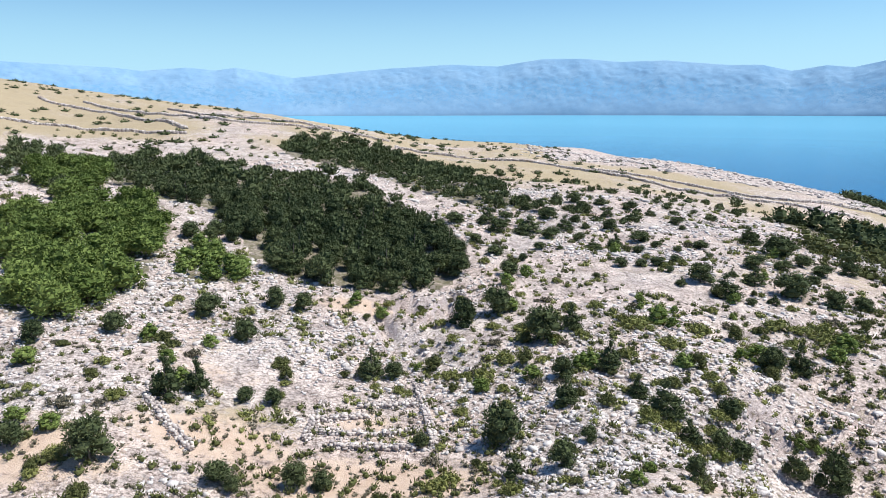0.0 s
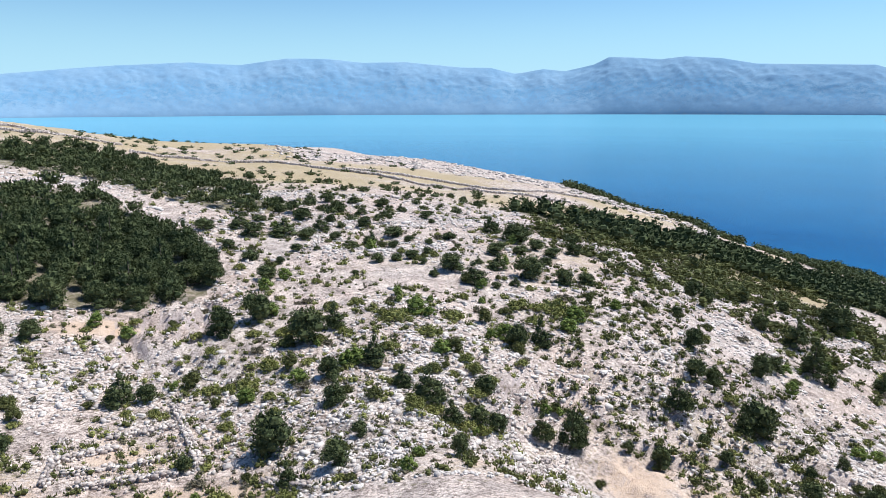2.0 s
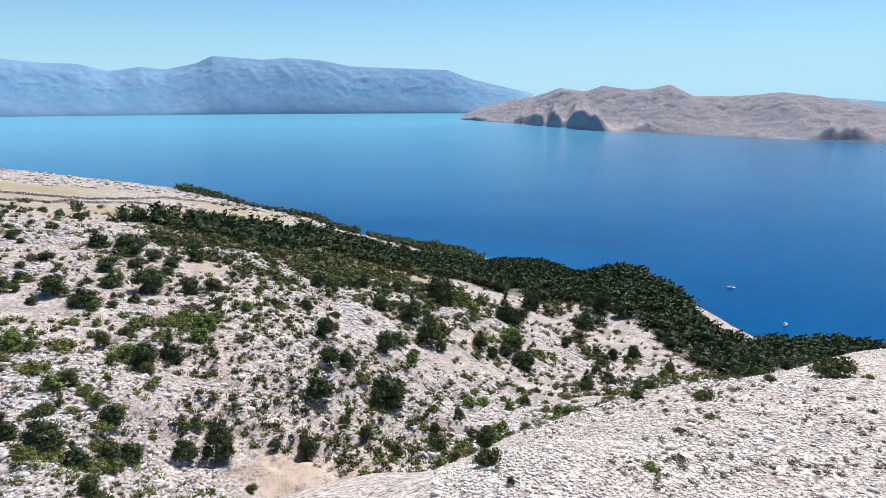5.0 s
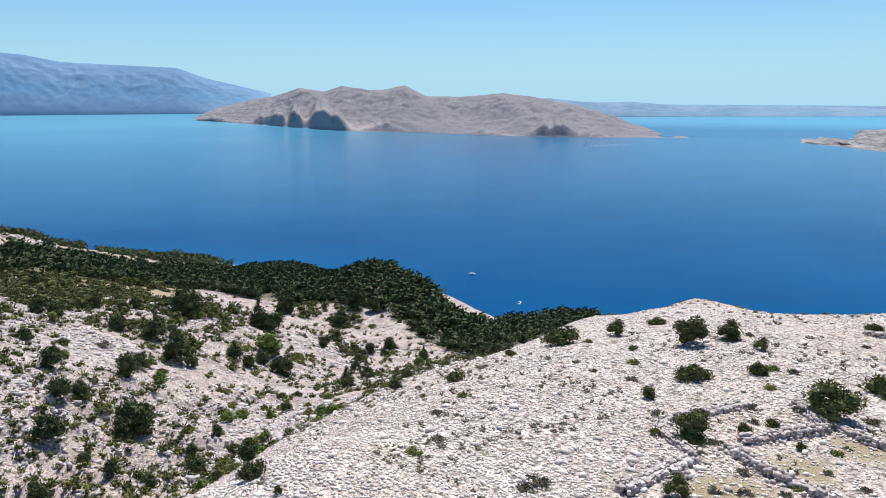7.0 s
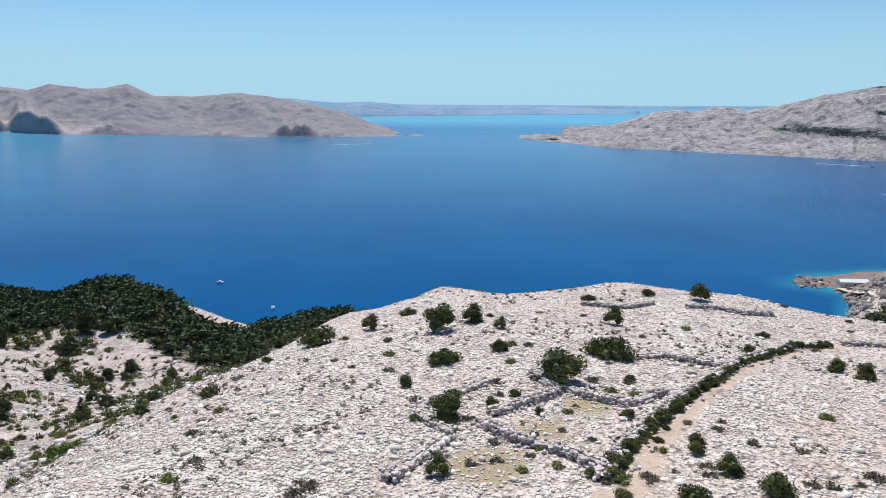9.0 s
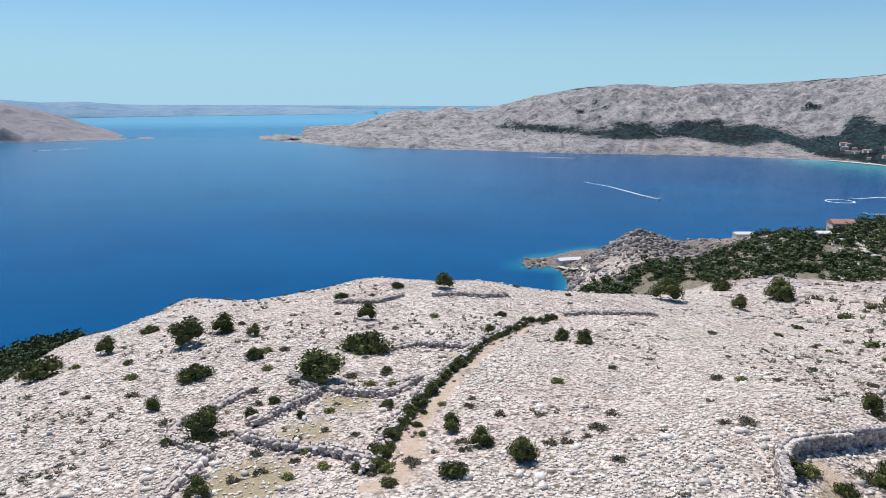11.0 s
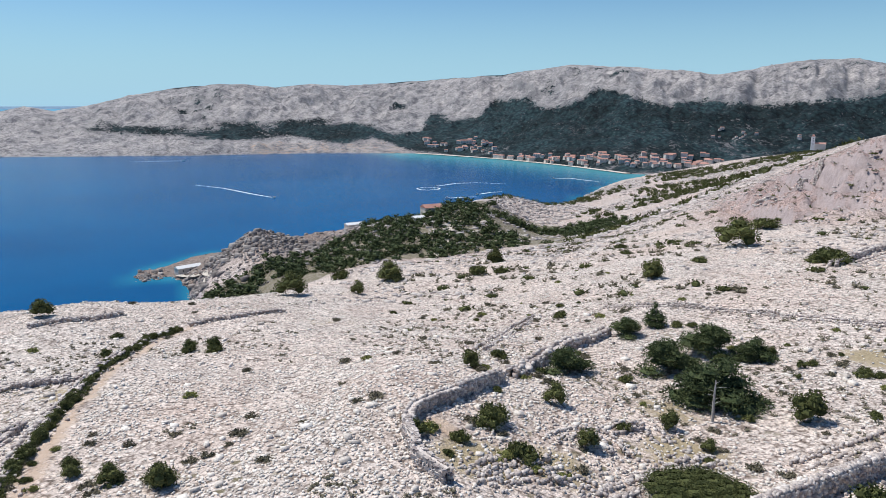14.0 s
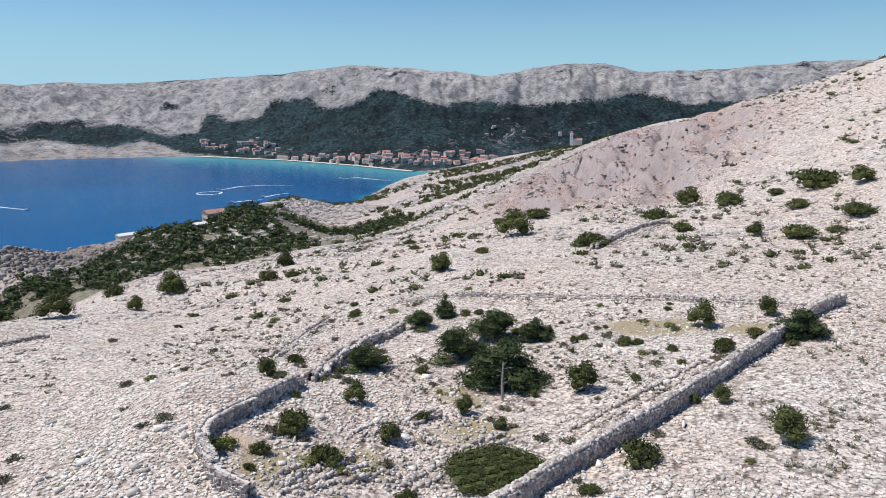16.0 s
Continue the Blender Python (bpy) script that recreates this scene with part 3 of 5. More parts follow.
ROAD = [(254.0, -316.3), (276.6, -365.3), (306.4, -418.4), (335.2, -452.1)]
ROAD_B = [(306.4, -418.4), (286.8, -430.8), (274.4, -483.7)]


def inside(x, y, ring):
    """Which points lie inside a closed outline of the plan."""
    x, y = np.asarray(x, float), np.asarray(y, float)
    odd = np.zeros(x.shape, bool)
    for (x0, y0), (x1, y1) in zip(ring, ring[1:] + ring[:1]):
        cross = ((y0 > y) != (y1 > y)) & (x < (x1 - x0) * (y - y0) / (y1 - y0 + 1e-9) + x0)
        odd ^= cross
    return odd


def bearing(x, y):
    return np.degrees(np.arctan2(x, y)) % 360, np.hypot(x, y)


def head_wood(x, y):
    """Pine wood on the low headland between the fields and the cove."""
    a, r = bearing(x, y)
    at = [26, 31, 36, 40, 45, 49, 53, 58, 62, 66.7, 70, 72.4, 75, 79, 84, 88]
    near = np.interp(a, at, [262, 246, 242, 270, 298, 330, 335, 312, 318, 302, 264, 240, 238, 326, 380, 400])
    back = np.interp(a, at, [292, 276, 300, 360, 415, 465, 520, 660, 640, 440, 360, 325, 320, 450, 480, 480])
    return (a > 26) & (a < 88) & (r > near) & (r < back)


def shore_belt(x, y):
    """Pines along the low shore beyond the fields."""
    a, r = bearing(x, y)
    near = np.interp(a, [24, 28, 31, 36, 40, 43, 46, 54], [470, 480, 500, 560, 560, 560, 580, 570])
    return (a > 30) & (a < 54) & (r > near) & (r < near + 110) & ((a < 43.5) | (a > 44.5))


def low_wood(x, y):
    """Scrub wood on the coast below the hill."""
    a, r = bearing(x, y)
    near = np.interp(a, [116, 124, 132, 140, 150, 160], [330, 380, 420, 430, 470, 560])
    back = np.interp(a, [116, 124, 132, 140, 150, 160], [440, 470, 520, 640, 700, 640])
    crag = np.hypot((x - 455) / 75, (y + 375) / 60) < 1
    return (a > 116) & (a < 158) & (r > near) & (r < back) & ~crag
# ---- large structure ----
def blob(x, y, cx, cy, rx, ry=None, turn=0.0):
    """1 in the middle of an oval patch, 0 at its rim and below zero outside."""
    c, s = math.cos(radians(turn)), math.sin(radians(turn))
    u, v = (x - cx) * c + (y - cy) * s, -(x - cx) * s + (y - cy) * c
    return 1 - np.sqrt((u / rx) ** 2 + (v / (ry or rx)) ** 2)


def ground_cover(x, y):
    """Red soil, dry grass and leaf litter, 0 to 1, over the plan."""
    a, r = bearing(x, y)
    soil = np.full_like(x, -0.4)
    grass = np.full_like(x, -0.35)
    litter = np.full_like(x, -1.0)
    for cx, cy, rx, ry, amp in ((-8, 63, 24, 9, 1.0), (-14, 117, 14, 7, 0.9), (50, 66, 13, 12, 0.62), (-24, 68, 18, 10, 0.75), (-38, 60, 16, 10, 0.7), (22, -29, 2.6, 1.6, 0.9),
                                (-9, 76, 12, 9, 0.5), (-30, 84, 18, 10, 0.4), (57, 60, 12, 8, 0.5), (28, 58, 18, 8, 0.5)):
        soil = np.maximum(soil, amp * (blob(x, y, cx, cy, rx, ry) * 1.6 - 0.2))
    for cx, cy, rx, ry, amp in ((36, -3.5, 5, 4, 1.0), (18.5, -28, 4, 3, 1.1), (2, -62, 7, 4, 1.1), (11, -38, 4, 3.5, 1.1), (16, -31, 4, 3, 0.9), (-6, -62, 5, 3, 0.9), (60, -58, 10, 8, 0.3),
                                (-24, 73, 14, 8, 0.5), (54, -24, 6, 4, 0.5), (47, -12, 6, 4, 0.7), (62, 52, 25, 8, 0.6), (42, -8, 5, 4, 0.6), (14, -44, 4, 3, 0.7), (30, 55, 20, 6, 0.5)):
        grass = np.maximum(grass, amp * (blob(x, y, cx, cy, rx, ry) * 1.6 - 0.1))
    field = np.clip((r - 190) / 120, 0, 1) * ((a < 50) | (a > 320)) * np.where((a > 8) & (a < 36), np.clip((470 - r) / 60, 0, 1), 1)
    grass = np.maximum(grass, field * (0.75 + fbm(x, y, 45, 3, 14) * 1.6) - 0.3 * (1 - field))
    bank = ((a < 75) | (a > 320)) & (r > 55) & (r < 330) & (y > 20)
    grass = np.maximum(grass, np.where(bank, 0.02 + fbm(x, y, 18, 3, 19) * 1.3, -1))
    low = (a > 118) & (a < 175) & (r > 330)
    grass = np.maximum(grass, np.where(low, -0.05 + fbm(x, y, 60, 3, 15) * 1.4, -1))
    for ring in (PINE_WOOD, WOOD_STRIP, OAK_WOOD, OAK_WOOD_B, OAK_WOOD_C, OAK_WOOD_D):
        litter = np.maximum(litter, np.where(inside(x, y, ring), 0.7, -1))
    litter = np.maximum(litter, np.where(head_wood(x, y) | low_wood(x, y), 0.7, -1))
    litter = np.maximum(litter, np.where((a > 116) & (a < 124.5) & (r > 585) & (r < 730), 0.1, -1))
    # the foot path beside the hedge wall
    for (x0, y0), (x1, y1) in zip(HEDGE_WALL[:-1], HEDGE_WALL[1:]):
        ux, uy = x1 - x0, y1 - y0
        n = math.hypot(ux, uy)
        s = np.clip(((x - x0) * ux + (y - y0) * uy) / n ** 2, 0, 1)
        side = ((x - x0) * uy - (y - y0) * ux) / n
        d = np.hypot(x - x0 - s * ux, y - y0 - s * uy)
        wide = 0.7 + 0.8 * np.clip((50 - r) / 20, 0, 1)
        soil = np.maximum(soil, np.where((side > 0) & (d > 0.5), 0.75 - np.abs(d - 0.7 - wide) / wide * 0.5, -1))
    return soil, grass, litter


def weathering(x, y):
    """Where the limestone is lichen-grey, and where it is the pink rock of the cliffs."""
    a, r = bearing(x, y)
    home = np.clip(blob(x, y, 45, -5, 82, 52) * 6, 0, 1)
    bank = np.where((a < 78) | (a > 315), 1 - home, 0)
    coast = np.where((a > 112) & (a < 176), np.clip((r - 190) / 120, 0, 1), 0)
    pink = np.clip(blob(x, y, 22, -235, 55, 85) * 2, 0, 1)
    crag = np.maximum(np.clip(blob(x, y, 470, -378, 115, 95) * 2, 0, 1), np.where((a > 115) & (a < 126) & (r > 540) & (r < 740), 1.0, 0))
    return np.maximum(bank, coast), pink, crag


def build_ground():
    az = np.concatenate([np.arange(-37, 197, 0.36), np.arange(197, 323, 2.0)])
    r = np.exp(np.concatenate([np.linspace(math.log(0.3), math.log(20), 12)[:-1], np.linspace(math.log(20), math.log(130), 130)[:-1], np.linspace(math.log(130), math.log(700), 190)[:-1], np.linspace(math.log(700), math.log(1750), 60)]))
    a, rr = np.meshgrid(np.radians(az), r)
    x, y = rr * np.sin(a), rr * np.cos(a)
    z = ground(x, y)
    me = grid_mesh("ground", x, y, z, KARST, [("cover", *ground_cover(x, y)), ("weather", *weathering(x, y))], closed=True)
    return tagged(new("ground", me), "white limestone karst hillside with dry grass and red soil", "hillside", kind="structure")


build_ground()
SEA_FLAT, SEA_END, DIP_FLAT, DIP_END = 3300.0, 4900.0, math.degrees(math.atan(EYE / 3300.0)), 0.36


def sea_height(r):
    """Water level; past the flat part the sheet lifts, so that its edge is the far horizon."""
    dip = DIP_FLAT + (DIP_END - DIP_FLAT) * np.clip((r - SEA_FLAT) / (SEA_END - SEA_FLAT), 0, 1)
    return np.where(r < SEA_FLAT, 0.0, EYE - r * np.tan(np.radians(dip)))


def sea_reach(el):
    """How far off the water shows at an angle el below the eye's level."""
    dip = -np.asarray(el, float)
    far = SEA_FLAT + (SEA_END - SEA_FLAT) * (dip - DIP_FLAT) / (DIP_END - DIP_FLAT)
    return np.where(dip > DIP_FLAT, EYE / np.tan(np.radians(dip)), np.minimum(far, SEA_END))


def build_sea():
    az = np.arange(0, 360, 1.5)
    r = np.concatenate([np.linspace(250, 1300, 130), np.linspace(1320, 4900, 120)])
    a, rr = np.meshgrid(np.radians(az), r)
    x, y = rr * np.sin(a), rr * np.cos(a)
    deep = land(x, y)
    bed = np.where(rr < 1700, deep, -30)
    shallow = np.clip(1 + bed / 4.0, 0, 1) ** 1.5 * 0.5
    bay = np.interp(np.degrees(a) % 360, [0, 97, 139, 146, 152, 158, 162], [9e3, 9e3, 2120, 1900, 1710, 1540, 1500])
    beach = np.where((np.degrees(a) > 137) & (np.degrees(a) < 163), np.clip((rr - bay + 420) / 420, 0, 1) ** 1.8 * 0.65, 0)
    az_deg = np.degrees(a)
    # haze over far water, coloured in by distance and bearing
    sea_haze = np.clip((rr - 900) / 3200, 0, 1) ** 0.8 * np.interp(az_deg, [0, 45, 60, 75, 92, 104, 118, 160, 330, 360], [1, 1, 0.75, 0.35, 0.45, 0.5, 0.1, 0.05, 1, 1])
    sea_haze = sea_haze + np.clip((rr - 3700) / 700, 0, 1) * np.interp(az_deg, [0, 80, 84, 122, 130, 360], [0, 0.5, 0.9, 0.9, 0, 0])
    me = grid_mesh("sea", x, y, sea_height(rr), WATER, [("shallow", shallow, beach, np.clip(sea_haze, 0, 1))], closed=True)
    return tagged(new("sea", me), "deep blue sea with fine ripples and turquoise shallows", "sea", kind="structure")


build_sea()


LIE = {}


def far_land(name, label, crest, shore, depth, material, seed, cover, foot=0.35, rough=1.0, step=0.15, rise=0.85, rows=70, ends=True, cliffs=(), gullies=0.14, spurs=0.0):
    """A far ridge or island: crest and shore are angles (azimuth, elevation) from the eye, depth how far the crest stands behind the shore, cliffs (azimuth, half width, share of the height)."""
    ca, ce = np.array(crest).T
    sa, se = np.array(shore).T
    az = np.arange(ca[0], ca[-1] + step, step)
    el = np.interp(az, ca, ce) + fbm(az, az * 0, 1.3, 4, seed) * 0.22 * rough
    r0 = np.interp(az, sa, sea_reach(se))
    taper = np.clip(np.minimum(az - az[0], az[-1] - az) / 4.0, 0.03, 1) if ends else np.ones_like(az)
    r1 = np.minimum(r0 + depth * taper ** 0.7, 4870)
    z0, z1 = sea_height(r0), EYE + r1 * np.tan(np.radians(el))
    z1 = np.maximum(z1, z0 + 1)
    k = np.concatenate([np.linspace(-0.04, 1, rows), np.linspace(1.05, 1.6, 8)])[:, None]
    rr = r0 + (r1 - r0) * k
    rr = np.minimum(rr, 4890)
    a = np.radians(az)[None] + 0 * k
    x, y = rr * np.sin(a), rr * np.cos(a)
    kk = np.clip(k, 0, 1)
    wall = np.clip(foot * (0.10 + 1.2 * fbm(az, az * 0 + 3, 1.1, 5, seed + 9)), 0.01, 0.5) * np.clip((139 - az) / 4, 0, 1)
    for at, wide, share in cliffs:
        wall = np.maximum(wall, share * np.exp(-((az - at) / wide) ** 2) * np.clip(0.85 + 1.6 * fbm(az, az * 0 + 5, 0.7, 5, seed + 13), 0.2, 1.3))
    scarp = np.clip(kk / 0.05, 0, 1) ** 0.7
    prof = np.maximum(kk ** rise, wall * scarp + 0.25 * kk)
    spur = 0.5 - 2 * np.abs(fbm(az[None] + 3.0 * kk, kk * 1.5, 5.0, 2, seed + 17))
    h = z1 - z0
    bend = fbm(x, y, 260, 3, seed + 2)
    gully = 0.5 - 2 * np.abs(fbm(az[None] * 30 + 60 * bend, kk * 30 + 0 * a, 34, 3, seed + 3))
    crag = 0.5 - 2 * np.abs(fbm(x, y, 130, 5, seed + 5))
    fine = fbm(x, y, 38, 3, seed + 7)
    high = np.clip((kk - 0.3) / 0.4, 0.15, 1)
    relief = (fbm(x, y, 480, 4, seed + 1) * 0.30 + spur * spurs + (gully * gullies + crag * 0.28) * high + fine * 0.12) * rough
    bell = np.clip(np.sin(np.pi * np.clip(kk, 0, 1)), 0, 1) ** 0.6
    z = z0 + h * np.clip(prof + relief * bell, 0.0, 0.985 + 0.015 * kk)
    z = np.maximum(z + (0.35 - np.abs(fbm(x, y, 70, 4, seed + 11)) * 4) * 18 * (rough if rough > 0.5 else 0.2) * bell, z0)
    z = np.where(k > 1, z1 - (k - 1) * 1.2 * h, z)
    z = np.where(k < 0, z0 - 6, z)
    me = grid_mesh(name, x, y, z, material, [("cover", *cover(az[None] + 0 * k, kk + 0 * a, x, y, np.degrees(np.arctan2(z - EYE, rr))))])
    LIE[name] = (az, x, y, z)
    return tagged(new(name, me), label, "mountains", kind="structure")


def no_cover(az, k, x, y, el):
    return 0 * x, 0 * x, 0 * x


ISLAND_CREST = [(51.7, -1.27), (53.3, -0.50), (56.0, 0.15), (57.7, 0.41), (59.9, 1.11), (61.7, 0.81), (63.1, 1.25), (65.3, 0.94), (66.7, 1.03), (68.1, 1.34), (69.8, 0.50), (72.5, 0.41), (76.0, 0.71), (78.2, 0.41), (81.2, -0.15), (84.2, -0.91), (86.2, -1.69), (88.7, -2.41), (90.2, -2.63)]
ISLAND_SHORE = [(51.7, -1.32), (57.7, -1.79), (63.5, -2.25), (70.3, -2.42), (75.7, -2.62), (82.2, -2.72), (90.2, -2.67)]
RIDGE_CREST = [(97.9, -2.88), (100.6, -2.50), (101.5, -1.86), (104.9, -1.76), (107.5, -0.94), (109.2, -0.51), (111.1, -0.73), (112.9, -0.25), (114.7, -0.60), (118.3, 0.06), (119.6, 0.50), (122.8, 1.03), (125.4, 1.28), (128.0, 1.36), (130.2, 1.13), (132.7, 1.42), (135.6, 1.31), (139.6, 1.56), (147.7, 2.09), (153.2, 2.84), (158.1, 2.60), (163.8, 2.03), (164.8, 2.12), (170.1, 2.95), (172.7, 3.00), (175.7, 2.26), (182.5, 2.41), (186.9, 2.79), (191.9, 2.84)]
RIDGE_SHORE = [(97.9, -2.88), (104.8, -3.51), (113.7, -3.78), (122.9, -3.99), (131.7, -3.98), (141.1, -4.05), (147.9, -4.49), (153.6, -5.00), (158.3, -5.52)]
COAST_RANGE_CREST = [(-38.0, 2.90), (-31.4, 2.73), (-24.5, 2.44), (-22.6, 2.24), (-19.5, 2.53), (-17.5, 2.35), (-15.9, 2.58), (-11.7, 1.86), (-8.2, 2.23), (-4.6, 2.59), (0.7, 2.90), (4.3, 2.76), (7.8, 3.30), (10.8, 3.31), (13.8, 3.03), (17.1, 3.10), (21.5, 2.70), (23.8, 2.65), (25.7, 2.22), (26.2, 2.27), (27.9, 2.54), (29.6, 2.38), (31.8, 2.87), (32.9, 3.43), (34.5, 3.36), (36.7, 3.20), (38.5, 3.37), (41.1, 3.20), (43.4, 2.77), (50.9, 2.51), (53.0, 1.77), (57.7, 0.69)]
RANGE_SHORE = [(-31.4, -1.05), (0, -1.05), (41, -0.9), (57.7, -0.85)]
LOW_CREST = [(74.0, -0.6), (77.0, 0.3), (79.5, 0.33), (83.1, -0.03), (85.7, 0.06), (88.9, -0.20), (96.1, -0.29), (101.4, -0.37), (107.0, -0.67)]
FAINT_CREST = [(78, 0.05), (90, -0.18), (104, -0.24), (112, -0.28), (128, -0.25)]


def range_cover(az, k, x, y, el):
    return 0.5 * np.sin(np.pi * np.clip(k * 1.3, 0, 1)), np.where((k < 0.12) & (az > 36) & (az < 46), 0.2, 0), 0 * x


def ridge_cover(az, k, x, y, el):
    top = np.interp(az, [113, 116, 117.8, 121.8, 130.8, 135.3, 137.6, 138.9, 141.5, 142.3, 146.1, 147.4, 150, 152.2, 154, 155.5, 158, 160.6, 163.6, 166.5, 170.5, 173.5, 176, 180, 184, 190],
                    [-3.2, -1.8, -1.4, -1.4, -1.2, -1.3, -1.6, -2.3, -1.7, -0.7, -0.9, 0.6, 0.6, 0.2, 0.1, 1.1, 0.8, 0.3, 0.55, 0.4, 0.55, 0.7, 1.1, 0.3, 0.7, 0.0])
    low = np.interp(az, [113, 116, 117.8, 121.8, 126.3, 131, 135.4, 137.6, 140.3, 144.2, 148.3, 154.2], [-3.0, -2.1, -2.3, -2.75, -3.05, -3.0, -3.4, -2.9, -4.0, -4.5, -5.1, -5.8])
    ragged = fbm(x, y, 160, 5, 97)
    wood = np.clip(np.minimum(top + ragged * 1.5 - el, (el - low) * 1.5 + ragged) * 1.1, -0.9, 0.8)
    wood = np.maximum(wood, np.where((az > 139) & (az < 150) & (k > 0.975), 0.7, -1))
    steep = np.where((el > top) & (az > 117), fbm(x, y, 110, 5, 101) * 3.4 - 0.35, -1)
    wood = np.maximum(wood, np.clip(steep, -1, 0.6))
    glade = fbm(x, y, 210, 4, 103)
    wood = np.where((az > 140) & (el < -1.2), np.minimum(wood, 0.78 - 1.2 * np.clip(glade - 0.1, 0, 1)), wood)
    clay = np.where((k < 0.16) & (az > 128) & (az < 143), 0.35, -0.5)
    return wood, clay, 0 * x


def island_cover(az, k, x, y, el):
    pale = 0.55 - 3.2 * k + fbm(x, y, 300, 4, 105) * 1.6
    return 0 * x - 1, np.clip(pale, -1, 0.8), 0 * x


# backdrops whose haze is coloured in, not a volume
far_land("backdrop", "hazy blue mountain range beyond the channel", COAST_RANGE_CREST, RANGE_SHORE, 420, RANGE_HAZED, 21, range_cover, foot=0.0, rough=0.2, ends=False)
far_land("backdrop", "low hazy islands on the far horizon", LOW_CREST, [(74, -1.2), (107, -0.9)], 250, LOW_ISLE_HAZED, 31, no_cover, rough=0.3)
far_land("backdrop", "faint flat islands on the far horizon", FAINT_CREST, [(78, -0.6), (128, -0.42)], 120, LOW_ISLE_HAZED, 33, no_cover, rough=0.05)
far_land("bare_island", "bare grey-brown rocky island with steep shore cliffs", ISLAND_CREST, ISLAND_SHORE, 700, ISLAND_ROCK, 41, island_cover, foot=0.22, rough=0.55, rise=1.0, gullies=0.12, spurs=0.3,
         cliffs=((53.5, 2.0, 0.30), (58.5, 2.2, 0.42), (61.8, 1.6, 0.42), (66.3, 1.5, 0.16), (75.0, 1.6, 0.14), (80.3, 1.6, 0.40), (83.5, 1.5, 0.22)))
RIDGE_SHORE += [(164, -5.6), (175, -5.0), (192, -4.5)]
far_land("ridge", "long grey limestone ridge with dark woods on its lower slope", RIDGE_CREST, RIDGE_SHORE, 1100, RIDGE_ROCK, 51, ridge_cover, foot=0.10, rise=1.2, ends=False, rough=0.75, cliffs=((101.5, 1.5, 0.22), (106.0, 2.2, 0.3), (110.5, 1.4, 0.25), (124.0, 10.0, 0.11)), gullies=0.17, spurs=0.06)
# ---- plants ----
def leaf_material(name, low, high, rough=0.75):
    """Foliage that varies from clump to clump and from plant to plant."""
    m = Nodes(name, rough)
    g = m.t.nodes.new("ShaderNodeNewGeometry")
    o = m.t.nodes.new("ShaderNodeObjectInfo")
    f = m.math("ADD", m.math("MULTIPLY", g.outputs["Random Per Island"], 0.6), m.math("MULTIPLY", o.outputs["Random"], 0.4))
    m.colour(m.ramp(f, (0.05, low), (0.95, high)))
    m.b.inputs["Specular IOR Level"].default_value = 0.06
    return m.m


def bark_material():
    m = Nodes("bark", 0.95)
    m.colour(m.ramp(m.noise(6.0), (0.3, (0.07, 0.055, 0.045)), (0.7, (0.2, 0.17, 0.145))))
    m.bump(m.noise(25.0), 0.6, 0.02)
    return m.m


PINE_LEAF = leaf_material("pine_needles", (0.040, 0.058, 0.027), (0.115, 0.138, 0.062))
JUNIPER_LEAF = leaf_material("juniper_leaf", (0.046, 0.056, 0.022), (0.148, 0.158, 0.060))
LIGHT_LEAF = leaf_material("light_shrub_leaf", (0.120, 0.135, 0.042), (0.270, 0.275, 0.100))
OAK_LEAF = leaf_material("oak_leaf", (0.070, 0.105, 0.026), (0.190, 0.245, 0.070))
HEATH_LEAF = leaf_material("heath_leaf", (0.100, 0.092, 0.062), (0.230, 0.205, 0.150), 0.95)
BARK = bark_material()


def mesh_from(name, verts, faces, material, smooth=False):
    me = bpy.data.meshes.new(name)
    me.from_pydata([tuple(v) for v in verts], [], [tuple(f) for f in faces])
    me.polygons.foreach_set("use_smooth", np.full(len(me.polygons), smooth))
    me.materials.append(material)
    me.update()
    return me


def quads_mesh(name, quads, tips, material):
    """One mesh of loose quads (n, 4, 3) and pointed leaf sprays (m, 3, 3)."""
    n, m = len(quads), len(tips)
    me = bpy.data.meshes.new(name)
    me.vertices.add(n * 4 + m * 3)
    me.vertices.foreach_set("co", np.concatenate([quads.ravel(), tips.ravel()]).astype(np.float32))
    me.loops.add(n * 4 + m * 3)
    me.loops.foreach_set("vertex_index", np.arange(n * 4 + m * 3, dtype=np.int32))
    me.polygons.add(n + m)
    me.polygons.foreach_set("loop_start", np.concatenate([np.arange(n) * 4, n * 4 + np.arange(m) * 3]).astype(np.int32))
    me.update(calc_edges=True)
    me.materials.append(material)
    return me


def sprays(rng, lobes, count, size, ragged=0.3):
    """Pointed leaf sprays standing out from the lobes (x, y, z, rx, rz), as triangles (count, 3, 3)."""
    lobes = np.array(lobes, float)
    area = lobes[:, 3] * (lobes[:, 3] + lobes[:, 4])
    pick = rng.choice(len(lobes), count, p=area / area.sum())
    d = rng.normal(size=(count, 3))
    d[:, 2] += 0.35
    d /= np.linalg.norm(d, axis=1)[:, None]
    rad = np.stack([lobes[pick, 3], lobes[pick, 3], lobes[pick, 4]], 1)
    p = lobes[pick, :3] + d * rad * (0.72 + ragged * rng.random((count, 1)))
    out = d * 0.8 + rng.normal(size=(count, 3)) * 0.6 + np.array([0, 0, 0.25])
    out /= np.linalg.norm(out, axis=1)[:, None]
    t = np.cross(out, rng.normal(size=(count, 3)))
    t /= np.linalg.norm(t, axis=1)[:, None] + 1e-9
    s = size * (0.6 + 0.8 * rng.random((count, 1)))
    q = np.stack([p - t * s * 0.62, p + t * s * 0.62, p + out * s * 2.2], 1)
    q[:, :, 2] = np.maximum(q[:, :, 2], 0.02)
    return q


